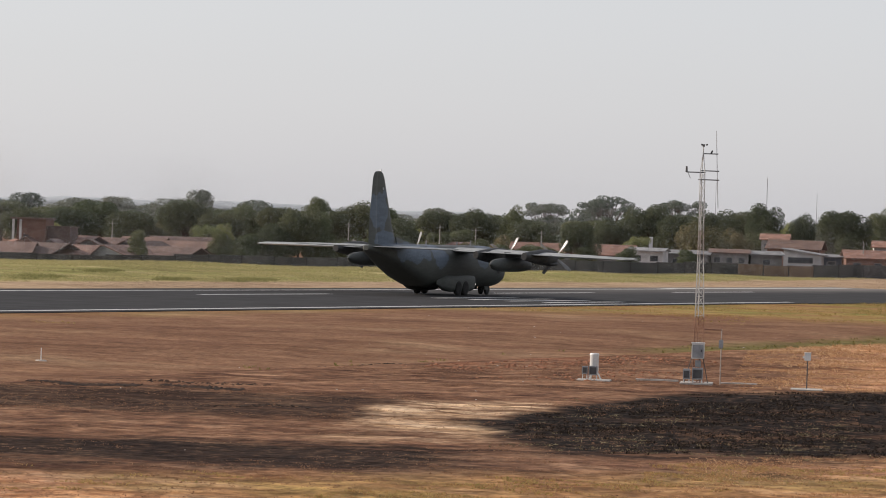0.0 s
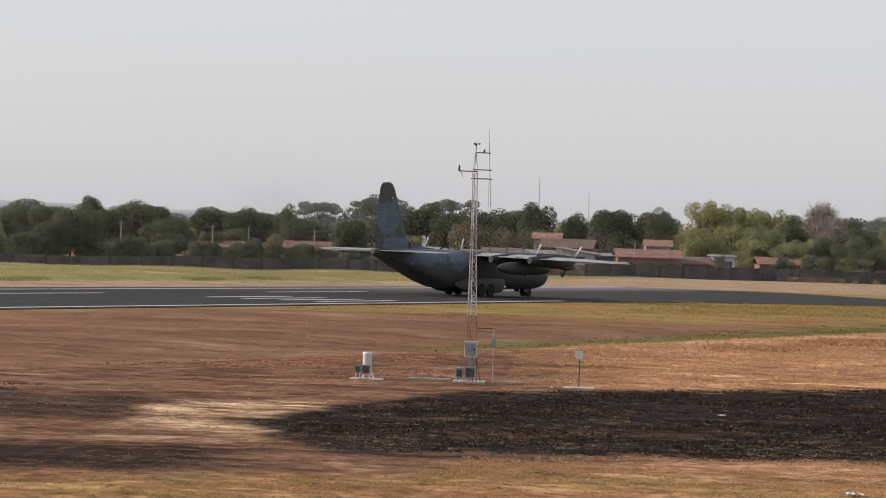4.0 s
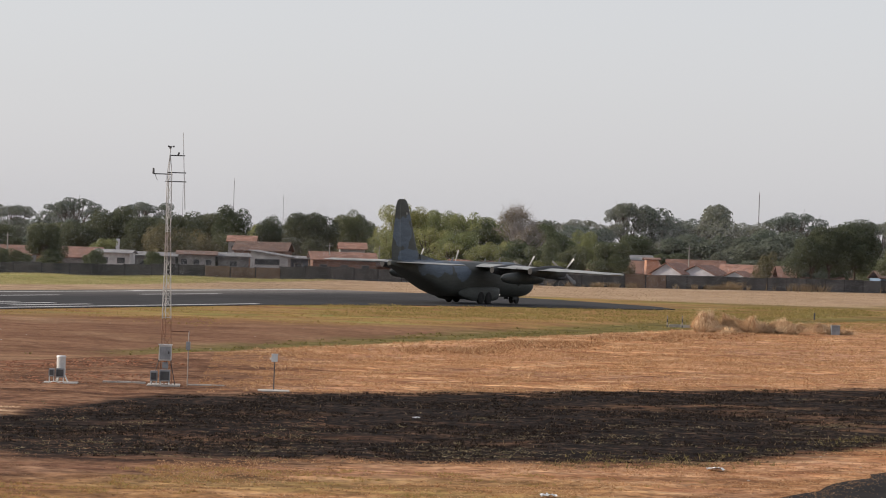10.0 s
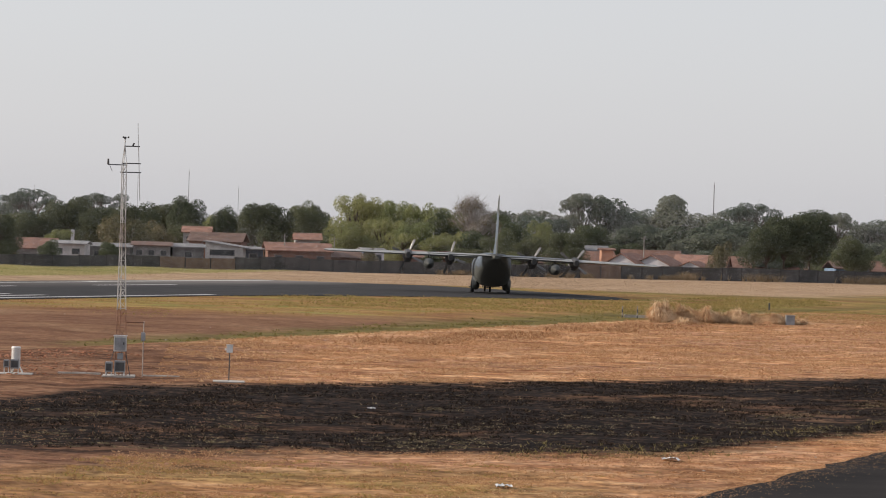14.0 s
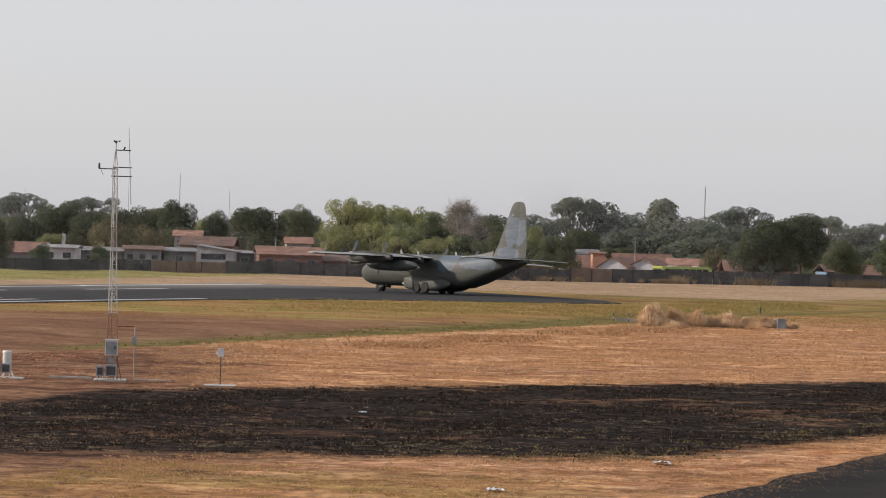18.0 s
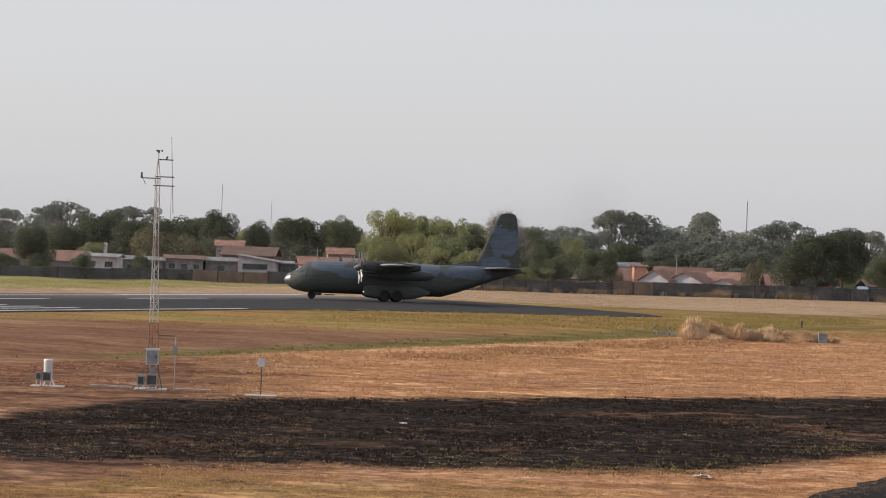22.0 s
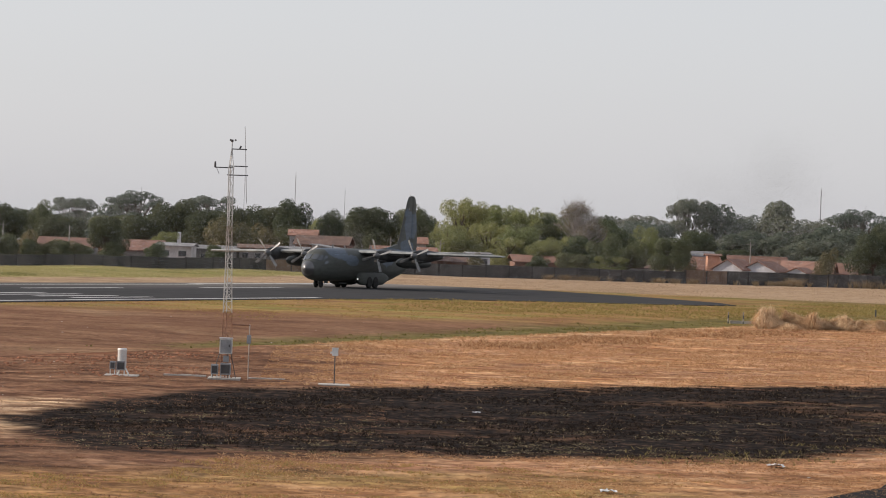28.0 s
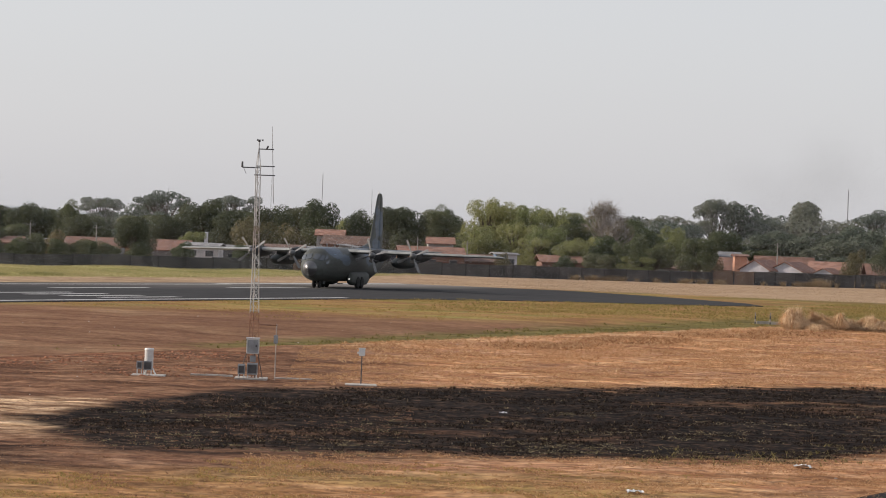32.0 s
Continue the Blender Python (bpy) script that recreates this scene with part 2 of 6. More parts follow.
    col = mix(t, strip, col, mix(t, 0.4, flat, soil))
    col = mix(t, above(calc(t, "ADD", n, calc(t, "MULTIPLY", calc(t, "MAXIMUM", x, -29.0), 0.95)), 116.0, 12.0, 11.0, wob2), col, verge)
    wet = both(above(n, 85.5, 2.0, 2.0), no(above(n, calc(t, "ADD", 96.0, calc(t, "MULTIPLY", x, 0.14)), 4.0, 6.0)), above(x, -12.0, 8.0, 12.0, wob2))
    col = mix(t, calc(t, "MULTIPLY", wet, 0.9), col, green)
    col = mix(t, both(above(a, 455.0, 20.0, 6.0), above(n, 95.0, 8.0, 6.0), no(above(n, 140.0, 8.0, 5.0))), col, mix(t, above(wob2, 0.12, 0.5), verge, green))
    # beyond the runway
    col = mix(t, above(n, 170.0, 1.0), col, far_dry)
    col = mix(t, both(above(n, calc(t, "ADD", 203.0, calc(t, "MULTIPLY", calc(t, "MAXIMUM", calc(t, "SUBTRACT", a, 515.0), 0.0), 0.1)), 8.0, 6.0), no(above(a, 662.0, 30.0, 15.0))), col, mix(t, calc(t, "MULTIPLY", above(wob2, 0.25, 0.5), 0.8), far_green, green))
    col = mix(t, both(above(a, 552.0, 12.0, 8.0), above(n, 112.0, 12.0, 8.0), no(both(above(n, calc(t, "ADD", 203.0, calc(t, "MULTIPLY", calc(t, "SUBTRACT", a, 515.0), 0.1)), 8.0, 6.0), no(above(a, 662.0, 30.0, 15.0))))), col, far_dry)
    # town ground behind the boundary wall
    col = mix(t, above(calc(t, "SUBTRACT", y, calc(t, "MULTIPLY", x, 0.95)), 690.0, 6.0), col, soil)
    shade = ramp(t, fine, [(0.36, (0.52, 0.50, 0.48)), (0.5, (0.96, 0.96, 0.96)), (0.64, (1.28, 1.28, 1.24))])
    col = mix(t, calc(t, "SUBTRACT", 0.8, calc(t, "MULTIPLY", strip, 0.3)), col, shade, "MULTIPLY")
    col = mix(t, 0.5, col, ramp(t, big, [(0.3, (0.75, 0.72, 0.7)), (0.7, (1.1, 1.1, 1.1))]), "MULTIPLY")
    col = mix(t, calc(t, "SUBTRACT", 0.8, calc(t, "MULTIPLY", strip, 0.55)), col, ramp(t, swath, [(0.40, (0.62, 0.56, 0.53)), (0.5, (0.95, 0.95, 0.95)), (0.60, (1.2, 1.2, 1.18))]), "MULTIPLY")
    col = mix(t, calc(t, "SUBTRACT", 0.75, calc(t, "MULTIPLY", strip, 0.5)), col, ramp(t, lump, [(0.38, (0.60, 0.57, 0.55)), (0.5, (0.97, 0.97, 0.97)), (0.62, (1.22, 1.22, 1.2))]), "MULTIPLY")
    col = mix(t, calc(t, "SUBTRACT", 0.6, calc(t, "MULTIPLY", strip, 0.4)), col, ramp(t, streak, [(0.36, (0.55, 0.50, 0.47)), (0.47, (0.93, 0.93, 0.93)), (0.6, (1.16, 1.16, 1.15))]), "MULTIPLY")
    col = mix(t, calc(t, "MULTIPLY", strip, 0.55), col, ramp(t, band, [(0.36, (0.66, 0.60, 0.56)), (0.5, (1.0, 1.0, 1.0)), (0.64, (1.3, 1.32, 1.3))]), "MULTIPLY")
    t.links.new(col, p.inputs["Base Color"])
    p.inputs["Roughness"].default_value = 0.95
    p.inputs["Specular IOR Level"].default_value = 0.05
    bump(t, p, calc(t, "ADD", lump, calc(t, "MULTIPLY", noise_node(t, 1.0, 4.0, 0.6, stretch=(0.5, 0.9, 1.0)), 1.2)), 0.8, 0.3)
    return m


def axis(stops):
    out = []
    for (v0, step), (v1, _) in zip(stops, stops[1:]):
        out += list(np.arange(v0, v1, step))
    return np.array(out + [stops[-1][0]])


def build_ground():
    xs = axis([(-2600, 400), (-600, 60), (-180, 6), (-48, 0.8), (48, 4), (180, 60), (600, 400), (2600, 1)])
    ys = axis([(-300, 60), (60, 3), (90, 0.9), (240, 4), (700, 15), (1000, 200), (4800, 1)])
    gx, gy = np.meshgrid(xs, ys)
    gz = land(gx, gy)
    k = len(xs)
    verts = np.stack([gx.ravel(), gy.ravel(), gz.ravel()], 1)
    i, j = np.meshgrid(np.arange(k - 1), np.arange(len(ys) - 1))
    q = (j * k + i).ravel()
    faces = np.stack([q, q + 1, q + 1 + k, q + k], 1)
    ob = new("ground", mesh_from("ground", verts.tolist(), faces.tolist(), ground_material(), True))
    tagged(ob, "dry brown airfield ground with straw, green shoots and fire-blackened patches", "ground", kind="structure")


def asphalt(name, lo, hi, dust=False):
    m, t, p = nodes_of(name)
    streak = noise_node(t, 0.25, 5.0, 0.6, stretch=(1, 1, 1))
    fine = noise_node(t, 9.0, 4.0, 0.7)
    col = ramp(t, streak, [(0.3, lo), (0.7, hi)])
    col = mix(t, 0.5, col, ramp(t, fine, [(0.3, (0.6, 0.6, 0.6)), (0.7, (1.1, 1.1, 1.1))]), "MULTIPLY")
    if dust:      # pale dust blown over the far end
        co = t.nodes.new("ShaderNodeTexCoord")
        sep = t.nodes.new("ShaderNodeSeparateXYZ")
        t.links.new(co.outputs["Object"], sep.inputs[0])
        a = calc(t, "ADD", calc(t, "MULTIPLY", sep.outputs[0], AX), calc(t, "MULTIPLY", sep.outputs[1], AY))
        k = calc(t, "DIVIDE", calc(t, "SUBTRACT", a, 380.0), 160.0, True)
        n = calc(t, "ADD", calc(t, "MULTIPLY", sep.outputs[0], -AY), calc(t, "MULTIPLY", sep.outputs[1], AX))
        n = calc(t, "ADD", n, calc(t, "MULTIPLY", noise_node(t, 0.12, 6.0, 0.65), 12.0))
        k = calc(t, "MULTIPLY", k, calc(t, "MULTIPLY_ADD", noise_node(t, 0.09, 6.0, 0.65), 1.8, True))
        k = calc(t, "MULTIPLY", k, calc(t, "DIVIDE", calc(t, "SUBTRACT", n, 172.0), 12.0, True))
        col = mix(t, calc(t, "MULTIPLY", k, 1.0, True), col, (0.20, 0.185, 0.17))
    t.links.new(col, p.inputs["Base Color"])
    p.inputs["Roughness"].default_value = 0.95
    p.inputs["Specular IOR Level"].default_value = 0.06
    bump(t, p, fine, 0.3, 0.01)
    return m


def slab(name, outline, z0, z1, material):
    """A flat sheet with a real edge, from its outline in the plan."""
    bm = bmesh.new()
    top = [bm.verts.new((p[0], p[1], z1)) for p in outline]
    low = [bm.verts.new((p[0], p[1], z0)) for p in outline]
    bm.faces.new(top)
    k = len(outline)
    for i in range(k):
        bm.faces.new((top[i], low[i], low[(i + 1) % k], top[(i + 1) % k]))
    bmesh.ops.recalc_face_normals(bm, faces=bm.faces[:])
    me = bpy.data.meshes.new(name)
    bm.to_mesh(me)
    bm.free()
    me.materials.append(material)
    return new(name, me)


RUNWAY_Z = 0.06


def build_runway():
    dark = asphalt("runway_asphalt", (0.036, 0.036, 0.037), (0.060, 0.060, 0.061), True)
    pts = [(-700, 143.5), (405, 143.5), (425, 141), (440, 137), (455, 129), (465, 121), (478, 118), (494, 124), (515, 138), (530, 150), (541, 161), (542, 186), (-700, 186)]
    ob = slab("runway", [rw(*p) for p in pts], -0.2, RUNWAY_Z, dark)
    tagged(ob, "dark grey asphalt runway with a turning pad at its end", "runway", kind="structure")
    paint = surface("worn_white_paint", (0.50, 0.50, 0.48), (0.72, 0.72, 0.70), 0.6, 0.7, grain=6.0, depth=0)
    lines = [(-700, 412, 145.9, 0.9), (-700, 470, 181.2, 0.9), (470.2, 538, 182.6, 1.6)]
    for a, b, n, w in lines:
        me = slab("edge_line", [rw(a, n - w / 2), rw(b, n - w / 2), rw(b, n + w / 2), rw(a, n + w / 2)], RUNWAY_Z - 0.02, RUNWAY_Z + 0.006, paint)
        tagged(me, "worn white painted runway edge line", "road marking", "runway markings", "structure")
    for a in (-160, -100, -40, 20, 80, 140, 200, 260, 330, 395, 445):
        me = slab("centre_dash", [rw(a, 171.2), rw(a + 26, 171.2), rw(a + 26, 172), rw(a, 172)], RUNWAY_Z - 0.02, RUNWAY_Z + 0.006, paint)
        tagged(me, "worn white painted runway dash", "road marking", "runway markings", "structure")
    for i in range(4):
        n = 149.7 + i * 3.7
        me = slab("touchdown_bar", [rw(357, n), rw(376, n), rw(376, n + 0.9), rw(357, n + 0.9)], RUNWAY_Z - 0.02, RUNWAY_Z + 0.006, paint)
        tagged(me, "broad white painted touchdown bar", "road marking", "runway markings", "structure")
    # service road at the foot of the terrace
    rng = random.Random(8)
    edge = []
    for (xa, ya), (xb, yb) in (((8.7, 94.5), (11.5, 103.0)), ((11.5, 103.0), (19.9, 128.6)), ((19.9, 128.6), (27.0, 148.0))):
        for k in range(14):
            edge.append((xa + (xb - xa) * k / 14 + rng.uniform(-0.22, 0.22), ya + (yb - ya) * k / 14))
    road = slab("service_road", [(2, 72)] + edge + [(27, 148), (60, 215), (90, 215), (60, 60), (2, 60)], 0.3, 0.83, asphalt("service_road_asphalt", (0.012, 0.0115, 0.011), (0.034, 0.030, 0.028)))
    tagged(road, "dark worn asphalt service road beside the dry grass", "road", kind="structure")


# ---- the transport aircraft ----
def camo_material():
    """Dark green-grey paint with soft-edged blue-grey patches on the forward top, the rear flank and the fin."""
    m, t, p = nodes_of("two_tone_camouflage_paint")
    wear = noise_node(t, 5.0, 6.0, 0.7)
    streak = noise_node(t, 1.2, 5.0, 0.6, stretch=(0.5, 3.0, 3.0))
    edge = calc(t, "MULTIPLY", calc(t, "SUBTRACT", noise_node(t, 0.55, 3.0, 0.5), 0.5), 1.6)
    co = t.nodes.new("ShaderNodeTexCoord")
    sep = t.nodes.new("ShaderNodeSeparateXYZ")
    t.links.new(co.outputs["Object"], sep.inputs[0])
    blue = None
    for cx, cz, rx, rz in ((7.6, 4.6, 2.3, 1.3), (5.2, 3.4, 1.6, 0.7), (-4.5, 4.2, 1.7, 1.7), (-9.6, 4.1, 3.4, 1.0), (-14.2, 7.9, 1.9, 2.0), (-13.0, 5.2, 2.2, 0.9)):
        dx = calc(t, "DIVIDE", calc(t, "SUBTRACT", sep.outputs[0], cx), rx)
        dz = calc(t, "DIVIDE", calc(t, "SUBTRACT", sep.outputs[2], cz), rz)
        d = calc(t, "SQRT", calc(t, "ADD", calc(t, "MULTIPLY", dx, dx), calc(t, "MULTIPLY", dz, dz)))
        blue = d if blue is None else calc(t, "MINIMUM", blue, d)
    blue = calc(t, "ADD", blue, edge)
    col = ramp(t, blue, [(0.0, (0.108, 0.138, 0.178)), (0.90, (0.100, 0.128, 0.166)), (1.0, (0.070, 0.076, 0.070))])
    col = mix(t, 0.5, col, ramp(t, wear, [(0.36, (0.6, 0.6, 0.6)), (0.64, (1.25, 1.25, 1.2))]), "MULTIPLY")
    col = mix(t, 0.4, col, ramp(t, streak, [(0.4, (0.6, 0.58, 0.55)), (0.6, (1.1, 1.1, 1.1))]), "MULTIPLY")
    t.links.new(col, p.inputs["Base Color"])
    t.links.new(ramp(t, wear, [(0.36, (0.48, 0.48, 0.48)), (0.64, (0.62, 0.62, 0.62))]), p.inputs["Roughness"])
    p.inputs["Specular IOR Level"].default_value = 0.32
    return m


def ring(x, top, bot, half, k=28, power=2.3):
    """A rounded fuselage frame at x."""
    zc, hz = (top + bot) / 2, (top - bot) / 2
    out = []
    for i in range(k):
        a = 2 * math.pi * i / k
        c, s = math.cos(a), math.sin(a)
        out.append((x, half * math.copysign(abs(c) ** (2 / power), c), zc + hz * math.copysign(abs(s) ** (2 / power), s)))
    return out


def foil(chord, thick, k=9):
    """Points round an aerofoil: x from the leading edge back, z."""
    up, lo = [], []
    for i in range(k):
        u = (1 - math.cos(math.pi * i / (k - 1))) / 2
        th = thick * 5 * (0.2969 * math.sqrt(u) - 0.126 * u - 0.3516 * u * u + 0.2843 * u ** 3 - 0.1036 * u ** 4)
        up.append((-u * chord, th * chord))
        lo.append((-u * chord, -th * chord * 0.8))
    return up + lo[-2:0:-1]


def build_aircraft():
    camo = camo_material()
    plain = surface("grey_green_paint", (0.050, 0.056, 0.054), (0.068, 0.074, 0.070), 1.5, 0.6, grain=12.0, depth=0)
    pale = surface("pale_wing_tail_paint", (0.20, 0.21, 0.20), (0.34, 0.35, 0.34), 0.8, 0.5, grain=8.0, depth=0, vary=0.5)
    black = surface("black_radome_paint", (0.03, 0.03, 0.032), (0.05, 0.05, 0.052), 2.0, 0.4, depth=0)
    black.node_tree.nodes["Principled BSDF"].inputs["Specular IOR Level"].default_value = 1.0
    black.node_tree.nodes["Principled BSDF"].inputs["Coat Weight"].default_value = 1.0
    black.node_tree.nodes["Principled BSDF"].inputs["Coat Roughness"].default_value = 0.28
    white = surface("white_tip_paint", (0.70, 0.70, 0.68), (0.80, 0.80, 0.78), 2.0, 0.4, depth=0)
    spin = surface("worn_spinner_paint", (0.09, 0.09, 0.09), (0.14, 0.14, 0.135), 3.0, 0.35, depth=0)
    rubber = surface("tyre_rubber", (0.012, 0.012, 0.012), (0.03, 0.028, 0.026), 3.0, 0.85)
    alloy = surface("wheel_alloy", (0.40, 0.40, 0.40), (0.55, 0.55, 0.55), 3.0, 0.45, 0.6, depth=0)
    blade_paint = surface("grey_blade_paint", (0.19, 0.19, 0.19), (0.27, 0.27, 0.265), 2.0, 0.3, depth=0)
    soot = surface("sooty_nacelle_paint", (0.03, 0.03, 0.03), (0.06, 0.06, 0.058), 2.0, 0.6, depth=0)
    for q in (plain, soot):
        q.node_tree.nodes["Principled BSDF"].inputs["Specular IOR Level"].default_value = 0.35
    glass, gt, gp = nodes_of("cockpit_glass")
    gp.inputs["Base Color"].default_value = (0.10, 0.11, 0.12, 1)
    gp.inputs["Roughness"].default_value = 0.1
    gp.inputs["Metallic"].default_value = 0.35

    lamp, lt, lp = nodes_of("lit_landing_lamp")
    lp.inputs["Emission Color"].default_value = (1.0, 0.95, 0.85, 1)
    lp.inputs["Emission Strength"].default_value = 0.6

    plane = tagged(new("transport_aircraft"), "four-engine military transport aircraft in dark green and blue-grey camouflage taxiing", "aircraft")

    # fuselage: x, top, bottom, half width, squareness
    st = [(12.6, 3.20, 1.42, 0.86, 2.1), (12.2, 3.38, 1.2, 1.12, 2.1), (11.8, 3.56, 1.05, 1.33, 2.15), (11.3, 3.96, 0.93, 1.55, 2.2), (10.8, 4.36, 0.85, 1.73, 2.2), (10.2, 4.64, 0.8, 1.88, 2.3), (9.2, 4.79, 0.78, 2.05, 2.4),
          (8.0, 4.82, 0.78, 2.14, 2.5), (4.0, 4.82, 0.78, 2.16, 2.6), (0.0, 4.82, 0.78, 2.16, 2.6), (-4.0, 4.82, 0.78, 2.16, 2.6), (-6.4, 4.82, 0.82, 2.13, 2.8), (-8.5, 4.82, 1.45, 2.05, 3.4),
          (-10.5, 4.82, 2.2, 1.86, 3.8), (-12.5, 4.82, 2.95, 1.55, 4.0), (-14.5, 4.8, 3.6, 1.12, 4.0), (-16.0, 4.72, 4.05, 0.6, 3.2), (-16.5, 4.6, 4.2, 0.25, 2.4)]
    bm = loft(bmesh.new(), [ring(*s[:4], power=s[4]) for s in st])
    body = part("fuselage", smooth_bm(bm, 50), camo, plane)
    nose = [(13.30, 2.33, 2.27, 0.03, 2.0), (13.24, 2.53, 2.06, 0.2, 2.0), (13.08, 2.78, 1.82, 0.43, 2.0), (12.86, 3.0, 1.6, 0.65, 2.05), (12.55, 3.225, 1.388, 0.895, 2.1)]
    part("radome", smooth_bm(loft(bmesh.new(), [ring(*s[:4], power=s[4]) for s in nose]), 60), black, plane, "black rounded nose radome")

    def skin(x, ang, side, off):
        """A point on the fuselage at x, ang degrees up from its widest line."""
        xs_ = [q[0] for q in st][::-1]
        top, bot, half, power = (float(np.interp(x, xs_, [q[k] for q in st][::-1])) for k in (1, 2, 3, 4))
        c, sn = math.cos(radians(ang)), math.sin(radians(ang))
        y = (half + off) * math.copysign(abs(c) ** (2 / power), c)
        return Vector((x + off, side * y, (top + bot) / 2 + ((top - bot) / 2 + off) * math.copysign(abs(sn) ** (2 / power), sn)))

    # cockpit panes bent to the slope of the nose
    for side in (1, -1):
        for quad in (((12.08, 86), (11.90, 57), (11.10, 60), (11.22, 86)), ((11.86, 54), (11.52, 34), (10.86, 42), (11.06, 57)),
                     ((11.44, 31), (10.50, 26), (10.46, 40), (10.80, 40)), ((11.20, 10), (10.62, 8), (10.62, 19), (11.20, 20))):
            bm = bmesh.new()
            grid = []
            for off in (0.025, -0.06):
                for i in range(5):
                    for j in range(5):
                        u, w = i / 4, j / 4
                        x, a = (sum(k * q[d] for k, q in zip(((1 - u) * (1 - w), u * (1 - w), u * w, (1 - u) * w), quad)) for d in (0, 1))
                        grid.append(bm.verts.new(skin(x, a, side, off)))
            for i in range(4):
                for j in range(4):
                    q = i * 5 + j
                    for o in (0, 25):
                        bm.faces.new([grid[o + n] for n in (q, q + 1, q + 6, q + 5)])
            rim_ = [0, 1, 2, 3, 4, 9, 14, 19, 24, 23, 22, 21, 20, 15, 10, 5]
            for p, q in zip(rim_, rim_[1:] + rim_[:1]):
                bm.faces.new((grid[p], grid[q], grid[q + 25], grid[p + 25]))
            bmesh.ops.recalc_face_normals(bm, faces=bm.faces[:])
            part("cockpit_window", smooth_bm(bm, 40), glass, plane, "dark cockpit pane")

    # wing: one piece from tip to tip, with flaps and ailerons behind it
    WZ = 4.37

    def wing_at(y):
        k = max(0.0, (abs(y) - 5.5) / 14.7)
        return 2.45 - 1.15 * k, 4.9 - 2.3 * k

    ys = (-20.2, -19.8, -15, -10, -5.5, -2.2, 2.2, 5.5, 10, 15, 19.8, 20.2)
    rings = []
    for y in ys:
        lead, chord = wing_at(y)
        c = chord * 0.76 if abs(y) < 20 else chord * 0.45
        lead -= 0.0 if abs(y) < 20 else 0.4
        rings.append([(lead + px, y, WZ + pz - 0.008 * abs(y)) for px, pz in foil(c, 0.155)])
    part("wing", smooth_bm(loft(bmesh.new(), rings), 40), pale, plane, "pale straight high wing")
    for side in (1, -1):
        for kind, y0, y1 in (("flap", 2.3, 6.1), ("flap", 6.2, 12.2), ("aileron", 12.35, 19.7)):
            rr = []
            for y in (y0, y1):
                lead, chord = wing_at(y)
                hinge = lead - chord * 0.745
                rr.append([(hinge + px, side * y, WZ + pz - 0.008 * y - 0.03) for px, pz in foil(chord * 0.26, 0.13, 6)])
            part(kind, smooth_bm(loft(bmesh.new(), rr), 40), pale, plane)
        # underwing fuel tank and its pylon
        tank = []
        for u in np.linspace(0, 1, 13):
            r = 0.68 * math.sqrt(max(0.002, 1 - abs(2 * u - 1) ** 3.2))
            tank.append(ring(4.2 - 9.4 * u, 3.2 + r, 3.2 - r, r, 16, 2.0))
        tk = part("fuel_tank", smooth_bm(loft(bmesh.new(), tank), 60), plain, plane, "long underwing fuel tank")
        tk.location.y = side * 7.6
        py = [[(x + px, 0.0 + pz, z) for px, pz in foil(4.0, 0.06, 6)] for x, z in ((2.4, 3.7), (1.9, 4.4))]
        pl = part("tank_pylon", smooth_bm(loft(bmesh.new(), py), 40), plain, plane)
        pl.location.y = side * 7.6
        # horizontal tail
        hs = []
        for y, lead, chord in ((0.3, -11.3, 3.1), (7.7, -12.9, 1.75), (8.05, -13.2, 1.2)):
            hs.append([(lead + px, side * y, 4.55 + pz) for px, pz in foil(chord, 0.11)])
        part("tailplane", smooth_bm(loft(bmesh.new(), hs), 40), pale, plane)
        el = []
        for y, lead, chord in ((0.5, -14.38, 1.75), (7.9, -14.62, 1.0)):
            el.append([(lead + px, side * y, 4.54 + pz) for px, pz in foil(chord, 0.1, 6)])
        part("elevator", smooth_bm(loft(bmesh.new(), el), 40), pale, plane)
    # fin, dorsal fillet and rudder
    fin = []
    for z, lead, chord in ((4.6, -9.0, 5.1), (5.3, -10.5, 3.9), (6.2, -11.15, 3.3), (10.9, -13.2, 1.55), (11.4, -13.55, 1.15), (11.62, -13.95, 0.6)):
        fin.append([(lead + px, pz, z) for px, pz in foil(chord, 0.11)])
    part("fin", smooth_bm(loft(bmesh.new(), fin), 40), camo, plane)
    rud = []
    for z, lead, chord in ((4.75, -14.05, 2.0), (6.2, -14.4, 1.75), (10.9, -14.7, 0.95), (11.36, -14.6, 0.86), (11.6, -14.48, 0.62)):
        rud.append([(lead + px, pz, z) for px, pz in foil(chord, 0.12, 6)])
    part("rudder", smooth_bm(loft(bmesh.new(), rud), 40), camo, plane)
    dors = [[(x, w, 4.7), (x, w * 0.5, 4.7 + h), (x, -w * 0.5, 4.7 + h), (x, -w, 4.7)] for x, w, h in ((-5.5, 0.05, 0.1), (-8.0, 0.2, 0.34), (-9.6, 0.3, 0.62), (-10.6, 0.32, 0.8))]
    part("dorsal_fillet", smooth_bm(loft(bmesh.new(), dors), 40), camo, plane)

    # engines
    props = []
